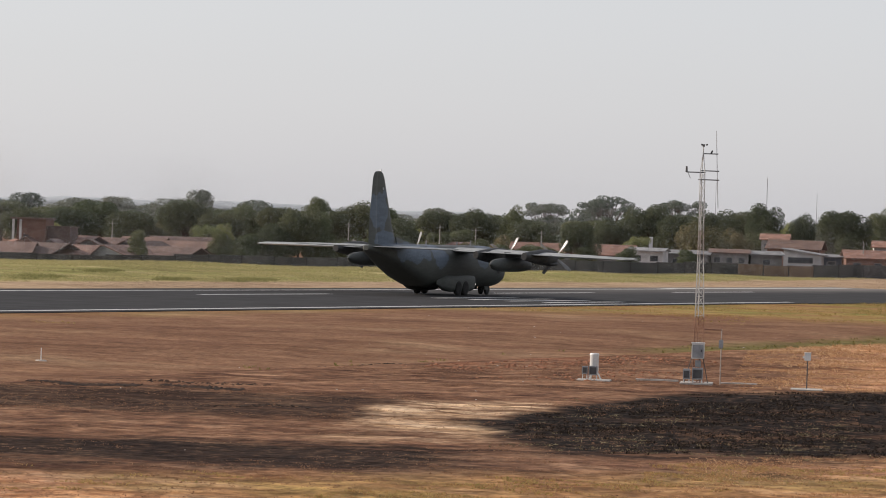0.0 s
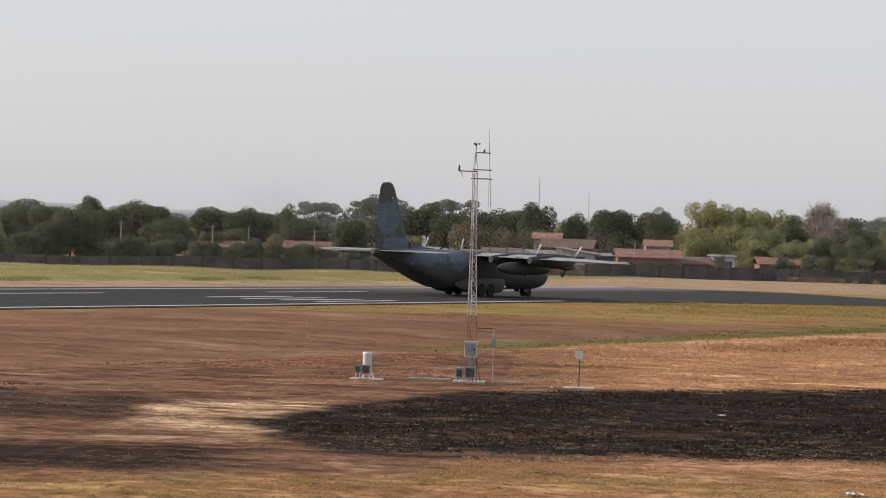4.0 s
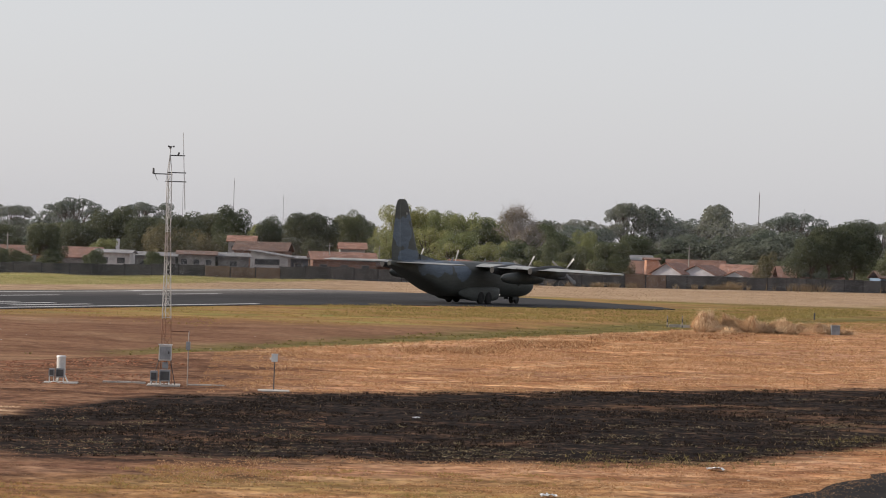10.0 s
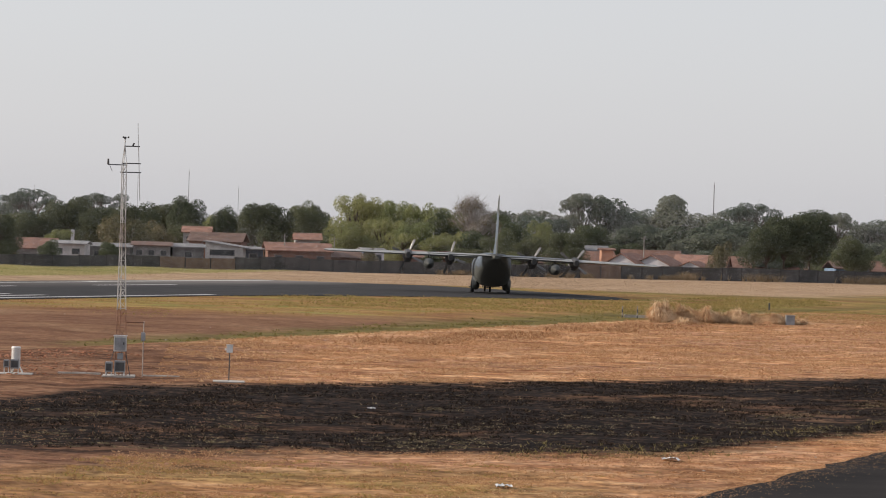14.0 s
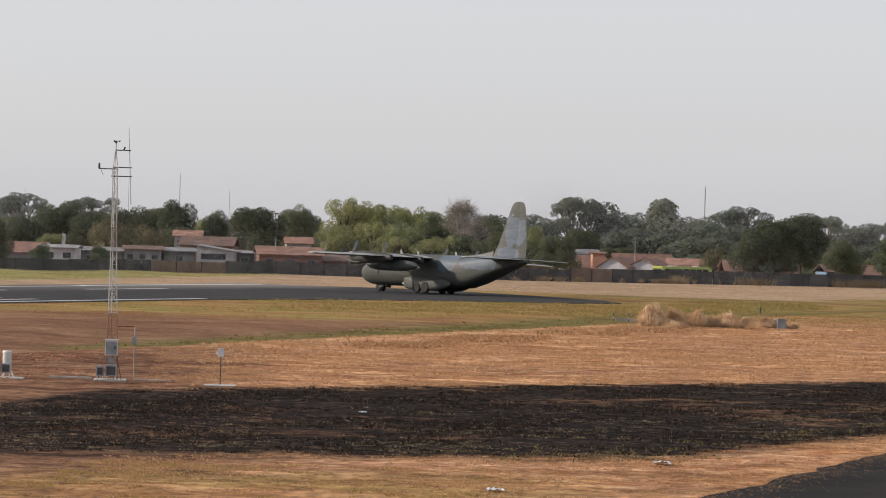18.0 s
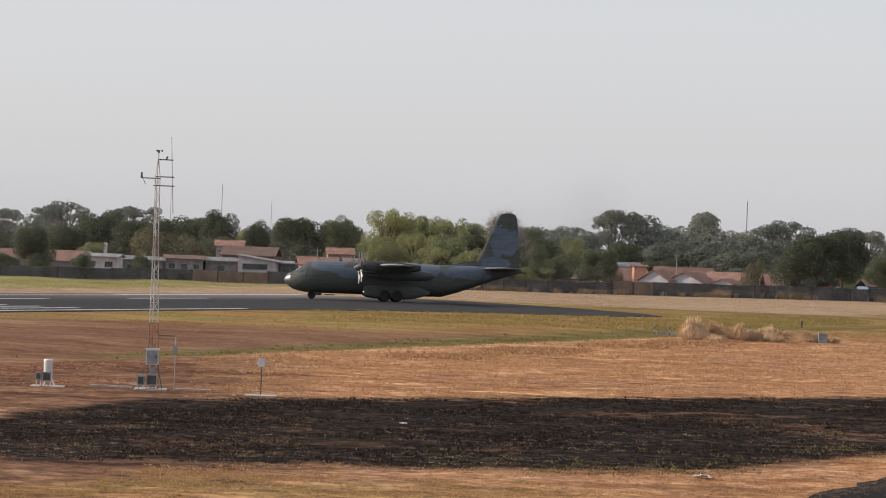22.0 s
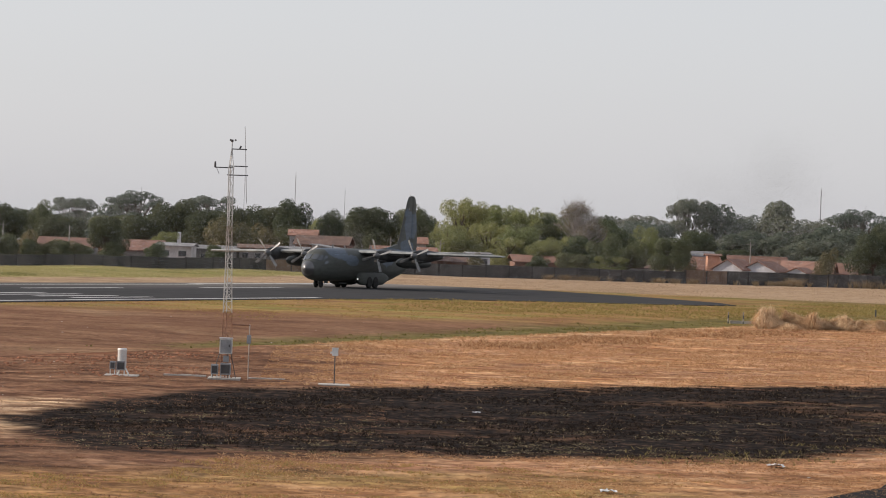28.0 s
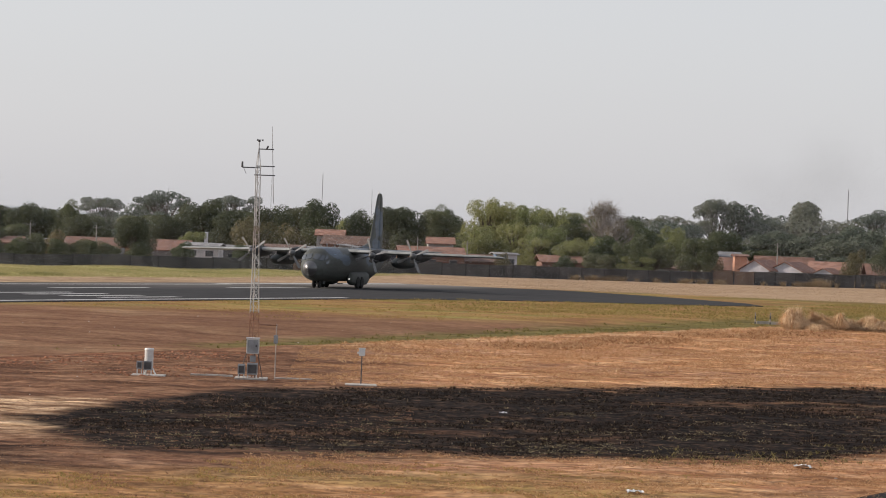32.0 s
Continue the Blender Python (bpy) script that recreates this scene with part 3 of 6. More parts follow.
    for side in (1, -1):
        for y, z in ((5.0, 3.98), (10.1, 4.05)):
            nac = [(4.15, 0.50, 0.34), (3.9, 0.60, 0.46), (3.2, 0.72, 0.55), (2.2, 0.78, 0.60), (0.8, 0.74, 0.58), (-0.8, 0.6, 0.5), (-2.2, 0.42, 0.36), (-3.0, 0.3, 0.28)]
            nc = part("engine_nacelle", smooth_bm(loft(bmesh.new(), [ring(x, 0.30 + h * 0.75 - 0.12, -h - 0.0, w, 16, 2.1) for x, h, w in nac]), 50), soot, plane, "dark sooty engine nacelle")
            nc.location = (0, side * y, z)
            bm = loft(bmesh.new(), [ring(x, zc + r * 0.5, zc - r * 0.5, r, 14, 2.2) for x, r, zc in ((4.3, 0.36, -0.62), (3.9, 0.42, -0.66), (2.9, 0.44, -0.66), (1.9, 0.3, -0.58))])
            sc = part("intake_scoop", smooth_bm(bm, 50), soot, nc)
            pr = tagged(new("propeller"), "four-bladed pale grey propeller with a dark spinner")
            pr.parent = plane
            bm = loft(bmesh.new(), [ring(x, r, -r, r, 16, 2.0) for x, r in ((4.95, 0.03), (4.88, 0.14), (4.7, 0.28), (4.45, 0.37), (4.2, 0.40), (4.16, 0.40))])
            for v in bm.verts:
                v.co.x -= 4.3
            part("spinner", smooth_bm(bm, 60), spin, pr, "dark worn spinner")
            for q in range(4):
                ang = q * math.pi / 2
                rr = []
                for r, chord, tw, th in ((0.3, 0.22, 62, 0.5), (0.7, 0.27, 50, 0.28), (1.3, 0.33, 34, 0.14), (1.9, 0.32, 24, 0.1), (2.06, 0.25, 21, 0.08)):
                    cs, sn = math.cos(radians(tw)), math.sin(radians(tw))
                    sec = []
                    for px, pz in foil(chord, th, 5):
                        u, w = px + chord / 2, pz
                        sec.append((w * cs + u * sn, u * cs - w * sn, r))
                    rr.append([(sx_, sy_ * math.cos(ang) - r_ * math.sin(ang), sy_ * math.sin(ang) + r_ * math.cos(ang)) for sx_, sy_, r_ in sec])
                part("blade", smooth_bm(loft(bmesh.new(), rr), 50), blade_paint, pr)
            props.append((pr, 4.3, side * y, z + 0.02))

    # landing gear fairings, wheels, doors
    wheels = []
    for side in (1, -1):
        sp = []
        for x, w, top, bot in ((3.5, 0.1, 1.55, 1.0), (3.35, 0.25, 1.86, 0.72), (2.95, 0.34, 1.95, 0.5), (2.3, 0.4, 2.0, 0.38), (1.2, 0.43, 2.0, 0.34), (-2.0, 0.43, 1.95, 0.34), (-3.1, 0.48, 1.95, 0.45), (-4.1, 0.28, 1.7, 0.75), (-4.9, 0.05, 1.4, 1.05)):
            sp.append([(px, py + side * 1.86, pz) for px, py, pz in ring(x, top, bot, w, 24, 3.0)])
        part("gear_fairing", smooth_bm(loft(bmesh.new(), sp), 50), camo, plane)
        for x in (0.78, -0.78):
            wheels.append((x, side * 2.16, 0.71, 0.38))
    wheels += [(9.8, 0.33, 0.5, 0.26), (9.8, -0.33, 0.5, 0.26)]
    turning = []
    for x, y, r, w in wheels:
        wh = new("wheel")
        wh.parent = plane
        rings = []
        for v, q in ((-0.5, 0.62), (-0.5, 0.86), (-0.36, 0.98), (0.0, 1.0), (0.36, 0.98), (0.5, 0.86), (0.5, 0.62)):
            rings.append([(r * q * math.cos(2 * math.pi * i / 24), v * w, r * q * math.sin(2 * math.pi * i / 24)) for i in range(24)])
        part("tyre", smooth_bm(loft(bmesh.new(), rings), 60), rubber, wh, "black rubber tyre")
        rm = rod(bmesh.new(), (0, -w * 0.42, 0), (0, w * 0.42, 0), r * 0.6, seg=20)
        for q in range(5):
            a = q * 2 * math.pi / 5
            for s in (1, -1):
                rod(rm, (r * 0.38 * math.cos(a), s * w * 0.40, r * 0.38 * math.sin(a)), (r * 0.38 * math.cos(a), s * w * 0.46, r * 0.38 * math.sin(a)), r * 0.09, seg=6)
        part("rim", rm, alloy, wh, "grey alloy rim")
        turning.append((wh, x, y, r))
    bm = rod(bmesh.new(), (9.8, 0, 0.5), (9.9, 0, 1.4), 0.1)
    rod(bm, (9.8, -0.4, 0.5), (9.8, 0.4, 0.5), 0.07)
    rod(bm, (9.85, 0, 0.95), (9.2, 0, 1.2), 0.06)
    part("nose_strut", bm, alloy, plane)
    for s in (1, -1):
        part("nose_gear_door", boxed(8.6, 9.5, s * 0.62 - 0.03, s * 0.62 + 0.03, 0.5, 0.95, 0.01), plain, plane)
        bm = rod(bmesh.new(), (0.78, s * 2.18, 0.71), (0.78, s * 2.1, 1.6), 0.12)
        part("main_strut", bm, alloy, plane)
        part("main_strut", rod(bmesh.new(), (-0.78, s * 2.18, 0.71), (-0.78, s * 2.1, 1.6), 0.12), alloy, plane)
    part("crew_step", boxed(7.0, 8.3, 2.0, 2.35, 0.52, 0.62, 0.02), plain, plane, "lowered step below the crew door")
    for s in (1, -1):
        part("landing_light", rod(bmesh.new(), (3.0, s * 2.0, 1.1), (3.52, s * 2.0, 1.1), 0.07, 0.09, 10), lamp, plane, "dim landing light in the gear fairing")
    # aerials
    for x, h in ((6.5, 0.5), (3.4, 0.35), (-3.5, 0.45)):
        bl = [[(x + px, pz, z) for px, pz in foil(c, 0.12, 5)] for z, c in ((4.75, 0.5), (4.82 + h, 0.25))]
        part("blade_aerial", loft(bmesh.new(), bl), black, plane)
    part("tail_beacon", rod(bmesh.new(), (-14.0, 0, 11.55), (-14.0, 0, 11.8), 0.09, 0.05), white, plane)
    # service titles high on the forward fuselage and insignia on the fin, too small to read
    marks = surface("pale_blue_lettering", (0.22, 0.34, 0.52), (0.28, 0.40, 0.58), 3.0, 0.5, depth=0)
    for s in (1, -1):
        for i, w in enumerate((0.28, 0.26, 0.3, 0.28, 0.24, 0.0, 0.3, 0.24, 0.28, 0.26, 0.3)):
            if w:
                x = 8.9 - i * 0.25
                y = abs(skin(x, 36, 1, 0.0).y)
                part("title_bar", boxed(x - w * 0.62, x, s * y - 0.06, s * y + 0.05, 3.84, 4.04), marks, plane)
        bm = rod(bmesh.new(), (-13.6, s * 0.02, 10.0), (-13.6, s * 0.13, 10.0), 0.13, seg=12)
        part("fin_roundel", bm, pale, plane, "small pale disc marking")
    return plane, props, turning


TAXI = [(0, -35.36, 409.82, 69.3), (1, -30.22, 422.10, 66.1), (2, -24.70, 432.97, 60.6), (5, -4.75, 456.34, 51.0), (6, 1.83, 463.93, 48.8),
    (7, 7.95, 470.53, 46.8), (8, 13.48, 476.28, 46.4), (9, 18.36, 481.52, 49.1), (10, 22.38, 486.64, 54.4), (11, 26.13, 492.48, 61.8),
    (12, 28.92, 498.51, 70.3), (13, 30.66, 504.41, 79.6), (14, 31.50, 509.60, 88.5), (17, 28.90, 521.75, 118.2), (18, 26.55, 525.20, 130.0),
    (19, 24.08, 527.57, 143.6), (20, 21.71, 528.95, 159.0), (21, 19.00, 529.72, 171.2), (22, 16.11, 529.92, 182.1), (23, 13.34, 529.58, 193.7),
    (24, 10.70, 528.66, 205.8), (25, 8.29, 527.24, 216.3), (28, 2.69, 520.80, 241.9), (30, -0.17, 515.30, 249.2), (32, -2.34, 509.51, 252.7),
]


def taxi_at(t):
    """Position and heading between the rows, on a smooth curve."""
    ts = np.array([r[0] for r in TAXI])
    out = []
    for c in (1, 2, 3):
        v = np.array([r[c] for r in TAXI])
        g = np.gradient(v, ts)
        i = int(np.clip(np.searchsorted(ts, t) - 1, 0, len(ts) - 2))
        h = ts[i + 1] - ts[i]
        u = (t - ts[i]) / h
        out.append((2 * u ** 3 - 3 * u ** 2 + 1) * v[i] + (u ** 3 - 2 * u ** 2 + u) * h * g[i] + (-2 * u ** 3 + 3 * u ** 2) * v[i + 1] + (u ** 3 - u ** 2) * h * g[i + 1])
    return out


def taxi_pose(t):
    x, y, a = taxi_at(t)
    rate = taxi_at(min(t + 0.5, 32.0))[2] - taxi_at(max(t - 0.5, 0.0))[2]
    lean = min(1.5, 0.3 + 0.10 * abs(rate))      # it leans outwards in the left-hand turn
    return pose(x, y, RUNWAY_Z + 0.006, 0, 0, a) @ pose(0, 0, 0, lean, 0, 0)


def motions():
    walk(AIRCRAFT, [(t, taxi_pose(t)) for t in np.arange(0, 32.01, 0.5)])
    for k, (pr, x, y, z) in enumerate(PROPS):
        walk(pr, [(t, pose(x, y, z) @ pose(0, 0, 0, 7 * k + 16 + 72.0 * i)) for i, t in enumerate(np.arange(0, 32.01, 0.2))])
    # the bus leaves a side street and drives along the road behind the wall
    ride = [(0, 60.5, 780, -90), (14.8, 60.5, 780, -90), (15.6, 60.5, 768, -90), (16.1, 60.7, 757, -88), (16.4, 62.2, 749.5, -55), (16.65, 65.0, 747.2, 0), (17.0, 69.6, 750.7, 43),
            (18.0, 83.5, 763.7, 43), (19.0, 97.3, 776.5, 43), (20.0, 111.4, 789.6, 43), (21.0, 125.3, 802.5, 43), (24.0, 167.0, 841.3, 43), (27.0, 190.0, 862.7, 43), (32.0, 191.0, 863.6, 43)]
    walk(BUS, [(t, pose(x, y, 0.02, 0, 0, h)) for t, x, y, h in ride])
    # smoke: along the ground behind the tail, then up and off with the wind
    high, low = PUFFS
    walk(high, [(t, pose(x, y, z)) for t, x, y, z in ((0, -62, 398, 0), (6, -22, 440, 0), (11, 8, 482, 0), (14, 34, 494, 0.5), (17, 41, 512, 1.5), (19, 36, 535, 3), (22, 39, 540, 5), (25, 42, 541, 7.5), (28, 53, 542, 9.5), (32, 56, 542, 10))])
    walk(low, [(t, pose(x, y, 0)) for t, x, y in ((0, -56, 392), (6, -18, 444), (11, 10, 478), (13, 34, 486), (15, 46, 500), (17, 47, 518), (20, 44, 532), (25, 38, 540), (32, 30, 545))])
    steps = [i / 30 for i in range(961)]
    way = [0.0]
    for t0, t1 in zip(steps, steps[1:]):
        p, q = taxi_at(t0), taxi_at(t1)
        way.append(way[-1] + math.hypot(q[0] - p[0], q[1] - p[1]))
    for wh, x, y, r in WHEELS:
        k = 2 if r > 0.6 else 1
        walk(wh, [(t, pose(x, y, r, 0, math.degrees(d / r), 0)) for t, d in list(zip(steps, way))[::k]])


AIRCRAFT, PROPS, WHEELS = build_aircraft()


# ---- weather station on the bank ----
def bank(x, y):
    return float(land(x, y))


def build_station():
    steel = surface("galvanised_steel", (0.48, 0.48, 0.47), (0.66, 0.66, 0.64), 2.0, 0.45, 0.5, depth=0)
    whitep = surface("white_mast_paint", (0.42, 0.41, 0.39), (0.62, 0.61, 0.58), 1.0, 0.55, depth=0)
    orange = surface("faded_orange_mast_paint", (0.17, 0.078, 0.045), (0.29, 0.135, 0.078), 1.5, 0.6, depth=0)
    weath = surface("weathered_tan_mast_paint", (0.30, 0.25, 0.21), (0.46, 0.40, 0.36), 1.5, 0.6, depth=0)
    cabinet = surface("grey_cabinet_paint", (0.25, 0.26, 0.27), (0.34, 0.35, 0.36), 2.0, 0.5, depth=0)
    pale = surface("white_instrument_plastic", (0.72, 0.72, 0.70), (0.82, 0.82, 0.80), 2.0, 0.5, depth=0)
    dark = surface("dark_louvre", (0.04, 0.04, 0.045), (0.08, 0.08, 0.08), 3.0, 0.6)
    shell = surface("pale_grey_cabinet_shell", (0.62, 0.62, 0.60), (0.74, 0.74, 0.71), 2.0, 0.5, depth=0)
    conc = surface("weathered_concrete", (0.36, 0.33, 0.29), (0.55, 0.51, 0.46), 1.5, 0.9)

    def plinth(x, y, w, d, label):
        ob = tagged(new("concrete_plinth"), label, "plinth", "concrete plinths of the station")
        ob.location = (x, y, bank(x, y))
        part("slab", boxed(-w / 2, w / 2, -d / 2, d / 2, -0.2, 0.045, 0.012), conc, ob)

    MX, MY = -4.37, 176.0
    plinth(MX - 0.05, MY, 1.35, 2.2, "weathered concrete plinth under the lattice mast")
    plinth(-8.68, MY, 1.4, 1.8, "weathered concrete plinth under the white cylinder")
    plinth(0.14, 174.0, 1.3, 1.8, "weathered concrete plinth under the sensor post")
    for x0, x1 in ((-7.0, -5.2), (-3.5, -1.9)):
        ob = tagged(new("cable_duct"), "low concrete cable duct lying in burnt grass", "cable duct", "cable ducts")
        ob.location = ((x0 + x1) / 2, MY + 1.2, bank(x0, MY))
        for k in range(3):
            w = (x1 - x0) / 3
            part("duct_cover", boxed(x0 + k * w - (x0 + x1) / 2 + 0.01, x0 + (k + 1) * w - (x0 + x1) / 2 - 0.01, -0.22, 0.22, -0.1, 0.05 + 0.01 * (k % 2), 0.01), conc, ob)

    # lattice mast
    mast = tagged(new("lattice_mast"), "tall slender lattice wind mast painted white and faded orange", "mast")
    mast.location = (MX, MY, bank(MX, MY) + 0.045)

    def width(z):
        return max(0.2, 0.49 - 0.046 * z)

    def corner(i, z):
        a = radians(90 + 120 * i + 10)
        r = width(z) / math.sqrt(3)
        return Vector((r * math.cos(a) - 0.011 * z, r * math.sin(a), z))

    levels = np.linspace(0, 8.7, 23)
    for b, (z0, z1) in enumerate(((0, 2.7), (2.7, 5.2), (5.2, 6.3), (6.3, 8.7))):
        paint = (orange, whitep, weath, whitep)[b]
        lv = [z for z in levels if z0 - 0.01 <= z <= z1 + 0.3]
        for i in range(3):
            part("leg", rod(bmesh.new(), corner(i, z0), corner(i, z1), 0.018, seg=6), paint, mast)
        for k, (za, zb) in enumerate(zip(lv, lv[1:])):
            for i in range(3):
                j = (i + 1) % 3
                part("ring_bar", rod(bmesh.new(), corner(i, za), corner(j, za), 0.011, seg=4), paint, mast)
                part("brace", rod(bmesh.new(), corner(i if k % 2 else j, za), corner(j if k % 2 else i, zb), 0.011, seg=4), paint, mast)
    bm = bmesh.new()
    tip = Vector((-0.08, 0, 9.6))
    for i in range(3):
        rod(bm, corner(i, 8.7), tip, 0.02, seg=5)
    part("top_cone", bm, steel, mast)
    part("top_pole", rod(bmesh.new(), tip, tip + Vector((0, 0, 0.2)), 0.025), steel, mast)
    for z, x0, x1 in ((9.49, -0.08, 0.54), (8.78, -0.16, 0.60), (8.71, -0.76, 0.04), (8.41, -0.25, 0.62)):
        part("cross_arm", rod(bmesh.new(), (x0, 0, z), (x1, 0, z), 0.022), dark, mast)
    part("whip_rod", rod(bmesh.new(), (0.60, 0, 7.25), (0.43, 0, 10.45), 0.02, 0.014, seg=5), steel, mast)
    bm = rod(bmesh.new(), (-0.75, 0, 8.71), (-0.75, 0, 8.95), 0.05, 0.035)
    rod(bm, (-0.75, 0, 8.83), (-0.58, 0, 8.45), 0.01)
    part("wind_vane", bm, dark, mast, "small dark wind vane")
    bm = rod(bmesh.new(), (-0.08, 0, 9.78), (-0.08, 0, 9.88), 0.05)
    for k in range(3):
        a = k * 2.1
        rod(bm, (-0.08, 0, 9.86), (-0.08 + 0.13 * math.cos(a), 0.13 * math.sin(a), 9.86), 0.008)
        bmesh.ops.create_icosphere(bm, subdivisions=1, radius=0.045, matrix=Matrix.Translation((-0.08 + 0.14 * math.cos(a), 0.14 * math.sin(a), 9.86)))
    part("cup_anemometer", bm, dark, mast)
    part("sensor_stub", rod(bmesh.new(), (0.24, 0, 9.5), (0.30, 0, 9.63), 0.035), dark, mast)
    cb = part("equipment_cabinet", boxed(-0.28, 0.25, -0.52, -0.27, 0.99, 1.63, 0.02), shell, mast, "pale grey steel equipment cabinet")
    part("cabinet_door", boxed(-0.24, 0.21, -0.545, -0.515, 1.04, 1.57, 0.01), cabinet, cb, "grey cabinet door")
    part("cabinet_hood", boxed(-0.30, 0.27, -0.56, -0.25, 1.62, 1.67, 0.01), pale, cb)
    part("door_latch", boxed(0.10, 0.16, -0.575, -0.535, 1.28, 1.38, 0.005), dark, cb)
    part("junction_box", boxed(-0.12, 0.12, -0.42, -0.25, 0.66, 0.92, 0.01), cabinet, mast)
    for k, (x0, x1, z1) in enumerate(((-0.60, -0.30, 0.56), (-0.22, 0.22, 0.62))):
        c = part("battery_case", boxed(x0, x1, -0.75, -0.3, 0.14, z1, 0.015), cabinet, mast, "grey louvred battery case")
        part("louvre_panel", boxed(x0 + 0.04, x1 - 0.04, -0.775, -0.745, 0.2, z1 - 0.07, 0.004), dark, c)
        for s in (x0 + 0.04, x1 - 0.04):
            part("case_leg", boxed(s - 0.02, s + 0.02, -0.7, -0.64, 0.0, 0.16), pale, c)
    for dx in (-0.55, 0.1, 0.42):
        part("cable_conduit", rod(bmesh.new(), (dx, -0.35, 0.0), (dx * 0.4, -0.3, 1.2), 0.016), dark, mast)
    part("side_brace", rod(bmesh.new(), (0.2, 0.1, 2.2), (0.92, 0.35, 2.2), 0.026), orange, mast)

    post = tagged(new("junction_post"), "thin pale post with a small grey junction box", "post")
    post.location = (MX + 0.92, MY + 0.35, bank(MX + 0.92, MY + 0.35))
    part("pole", rod(bmesh.new(), (0, 0, -0.1), (0, 0, 2.3), 0.024), weath, post)
    part("box", boxed(-0.1, 0.08, -0.12, 0.05, 1.5, 1.85, 0.012), cabinet, post)

    gauge = tagged(new("ceilometer"), "white cylindrical cloud-height instrument on a short frame", "instrument")
    gauge.location = (-8.68, MY, bank(-8.68, MY) + 0.045)
    rings_ = [ring_xy(r, z) for r, z in ((0.17, 0.33), (0.185, 0.36), (0.185, 1.0), (0.2, 1.02), (0.2, 1.06), (0.17, 1.1))]
    part("housing", smooth_bm(loft(bmesh.new(), rings_), 50), pale, gauge, "white cylindrical housing")
    for a in range(3):
        part("leg", rod(bmesh.new(), (0.12 * math.cos(a * 2.1), 0.12 * math.sin(a * 2.1), 0.36), (0.3 * math.cos(a * 2.1), 0.3 * math.sin(a * 2.1), 0), 0.03), pale, gauge)
    for x0, x1, z0, z1 in ((-0.48, -0.24, 0.24, 0.56), (-0.2, 0.16, 0.2, 0.58)):
        c = part("louvred_case", boxed(x0, x1, -0.55, -0.25, z0, z1, 0.012), cabinet, gauge, "grey louvred case")
        part("louvre_panel", boxed(x0 + 0.04, x1 - 0.04, -0.572, -0.545, z0 + 0.05, z1 - 0.05, 0.004), dark, c)
        for s in (x0 + 0.03, x1 - 0.03):
            part("case_leg", boxed(s - 0.02, s + 0.02, -0.45, -0.4, 0, z0 + 0.02), pale, c)

    sens = tagged(new("sensor_post"), "small white sensor box on a thin dark post", "instrument")
    sens.location = (0.14, 174.0, bank(0.14, 174.0) + 0.045)
    part("pole", rod(bmesh.new(), (0, 0, 0), (0, 0, 1.2), 0.024), dark, sens)
    part("sensor_box", boxed(-0.13, 0.13, -0.12, 0.12, 1.16, 1.46, 0.015), pale, sens, "white sensor box")
    part("box_lid", boxed(-0.15, 0.15, -0.14, 0.14, 1.46, 1.49, 0.008), pale, sens)
    part("side_bracket", boxed(-0.2, -0.13, -0.03, 0.03, 1.25, 1.33, 0.005), pale, sens)
    part("foot_plate", boxed(-0.1, 0.1, -0.1, 0.1, 0, 0.02), steel, sens)

    # small things on the grass
    stake = tagged(new("marker_stake"), "thin white marker stake on a low round foot", "marker")
    x, y = -36.3, 200.0
    stake.location = (x, y, bank(x, y))
    part("stick", rod(bmesh.new(), (0, 0, 0), (0, 0, 0.62), 0.02), pale, stake)
    part("foot", rod(bmesh.new(), (0, 0, -0.05), (0, 0, 0.05), 0.3, 0.26, 16), conc, stake)
    for k, x in enumerate((36.6, 37.9)):
        ob = tagged(new("marker_post"), "short black and tan banded post at a culvert", "marker", "culvert posts")
        y = 392.0 - k * 1.0
        ob.location = (x, y, bank(x, y))
        for i in range(4):
            part("band", rod(bmesh.new(), (0, 0, -0.1 + 0.3 * i), (0, 0, 0.2 + 0.3 * i), 0.06), (dark, weath)[i % 2], ob)
    ob = tagged(new("culvert_headwall"), "low dark concrete culvert headwall in green grass", "culvert")
    ob.location = (38.0, 392.5, bank(38.0, 392.5))
    part("wall", boxed(-1.2, 1.5, -0.15, 0.15, -0.2, 0.28, 0.02), conc, ob)
    pillar_paint = surface("faded_blue_grey_paint", (0.20, 0.23, 0.26), (0.29, 0.32, 0.35), 2.0, 0.7)
    ob = tagged(new("junction_pillar"), "small blue-grey junction pillar beside dry grass", "pillar")
    ob.location = (44.0, 330.0, bank(44.0, 330.0))
    part("body", boxed(-0.33, 0.33, -0.3, 0.3, -0.1, 0.72, 0.02), pillar_paint, ob)
    part("cap", boxed(-0.37, 0.37, -0.34, 0.34, 0.72, 0.78, 0.01), conc, ob)
    ob = tagged(new("marker_post"), "short dark post standing in the dry field", "marker")
    ob.location = (59.0, 460.0, bank(59.0, 460.0))
    part("band", rod(bmesh.new(), (0, 0, -0.1), (0, 0, 0.8), 0.09), dark, ob)
    rng = random.Random(5)
    for x, y, s in ((12.85, 121.3, 0.34), (7.05, 106.0, 0.3), (5.2, 150.0, 0.2)):
        bm = bmesh.new()
        bmesh.ops.create_grid(bm, x_segments=7, y_segments=5, size=0.5)
        for v in bm.verts:
            v.co = Vector((v.co.x * s * 1.4, v.co.y * s * 2.0, rng.uniform(0.02, 0.28) * s * (1.2 - abs(v.co.x))))
        ob = new("litter", bpy.data.meshes.new("litter"))
        bm.to_mesh(ob.data)
        bm.free()
        ob.data.materials.append(pale)
        ob.location = (x, y, bank(x, y) + 0.02)
        tagged(ob, "crumpled white plastic litter lying on dry grass", "litter", "litter on the grass")


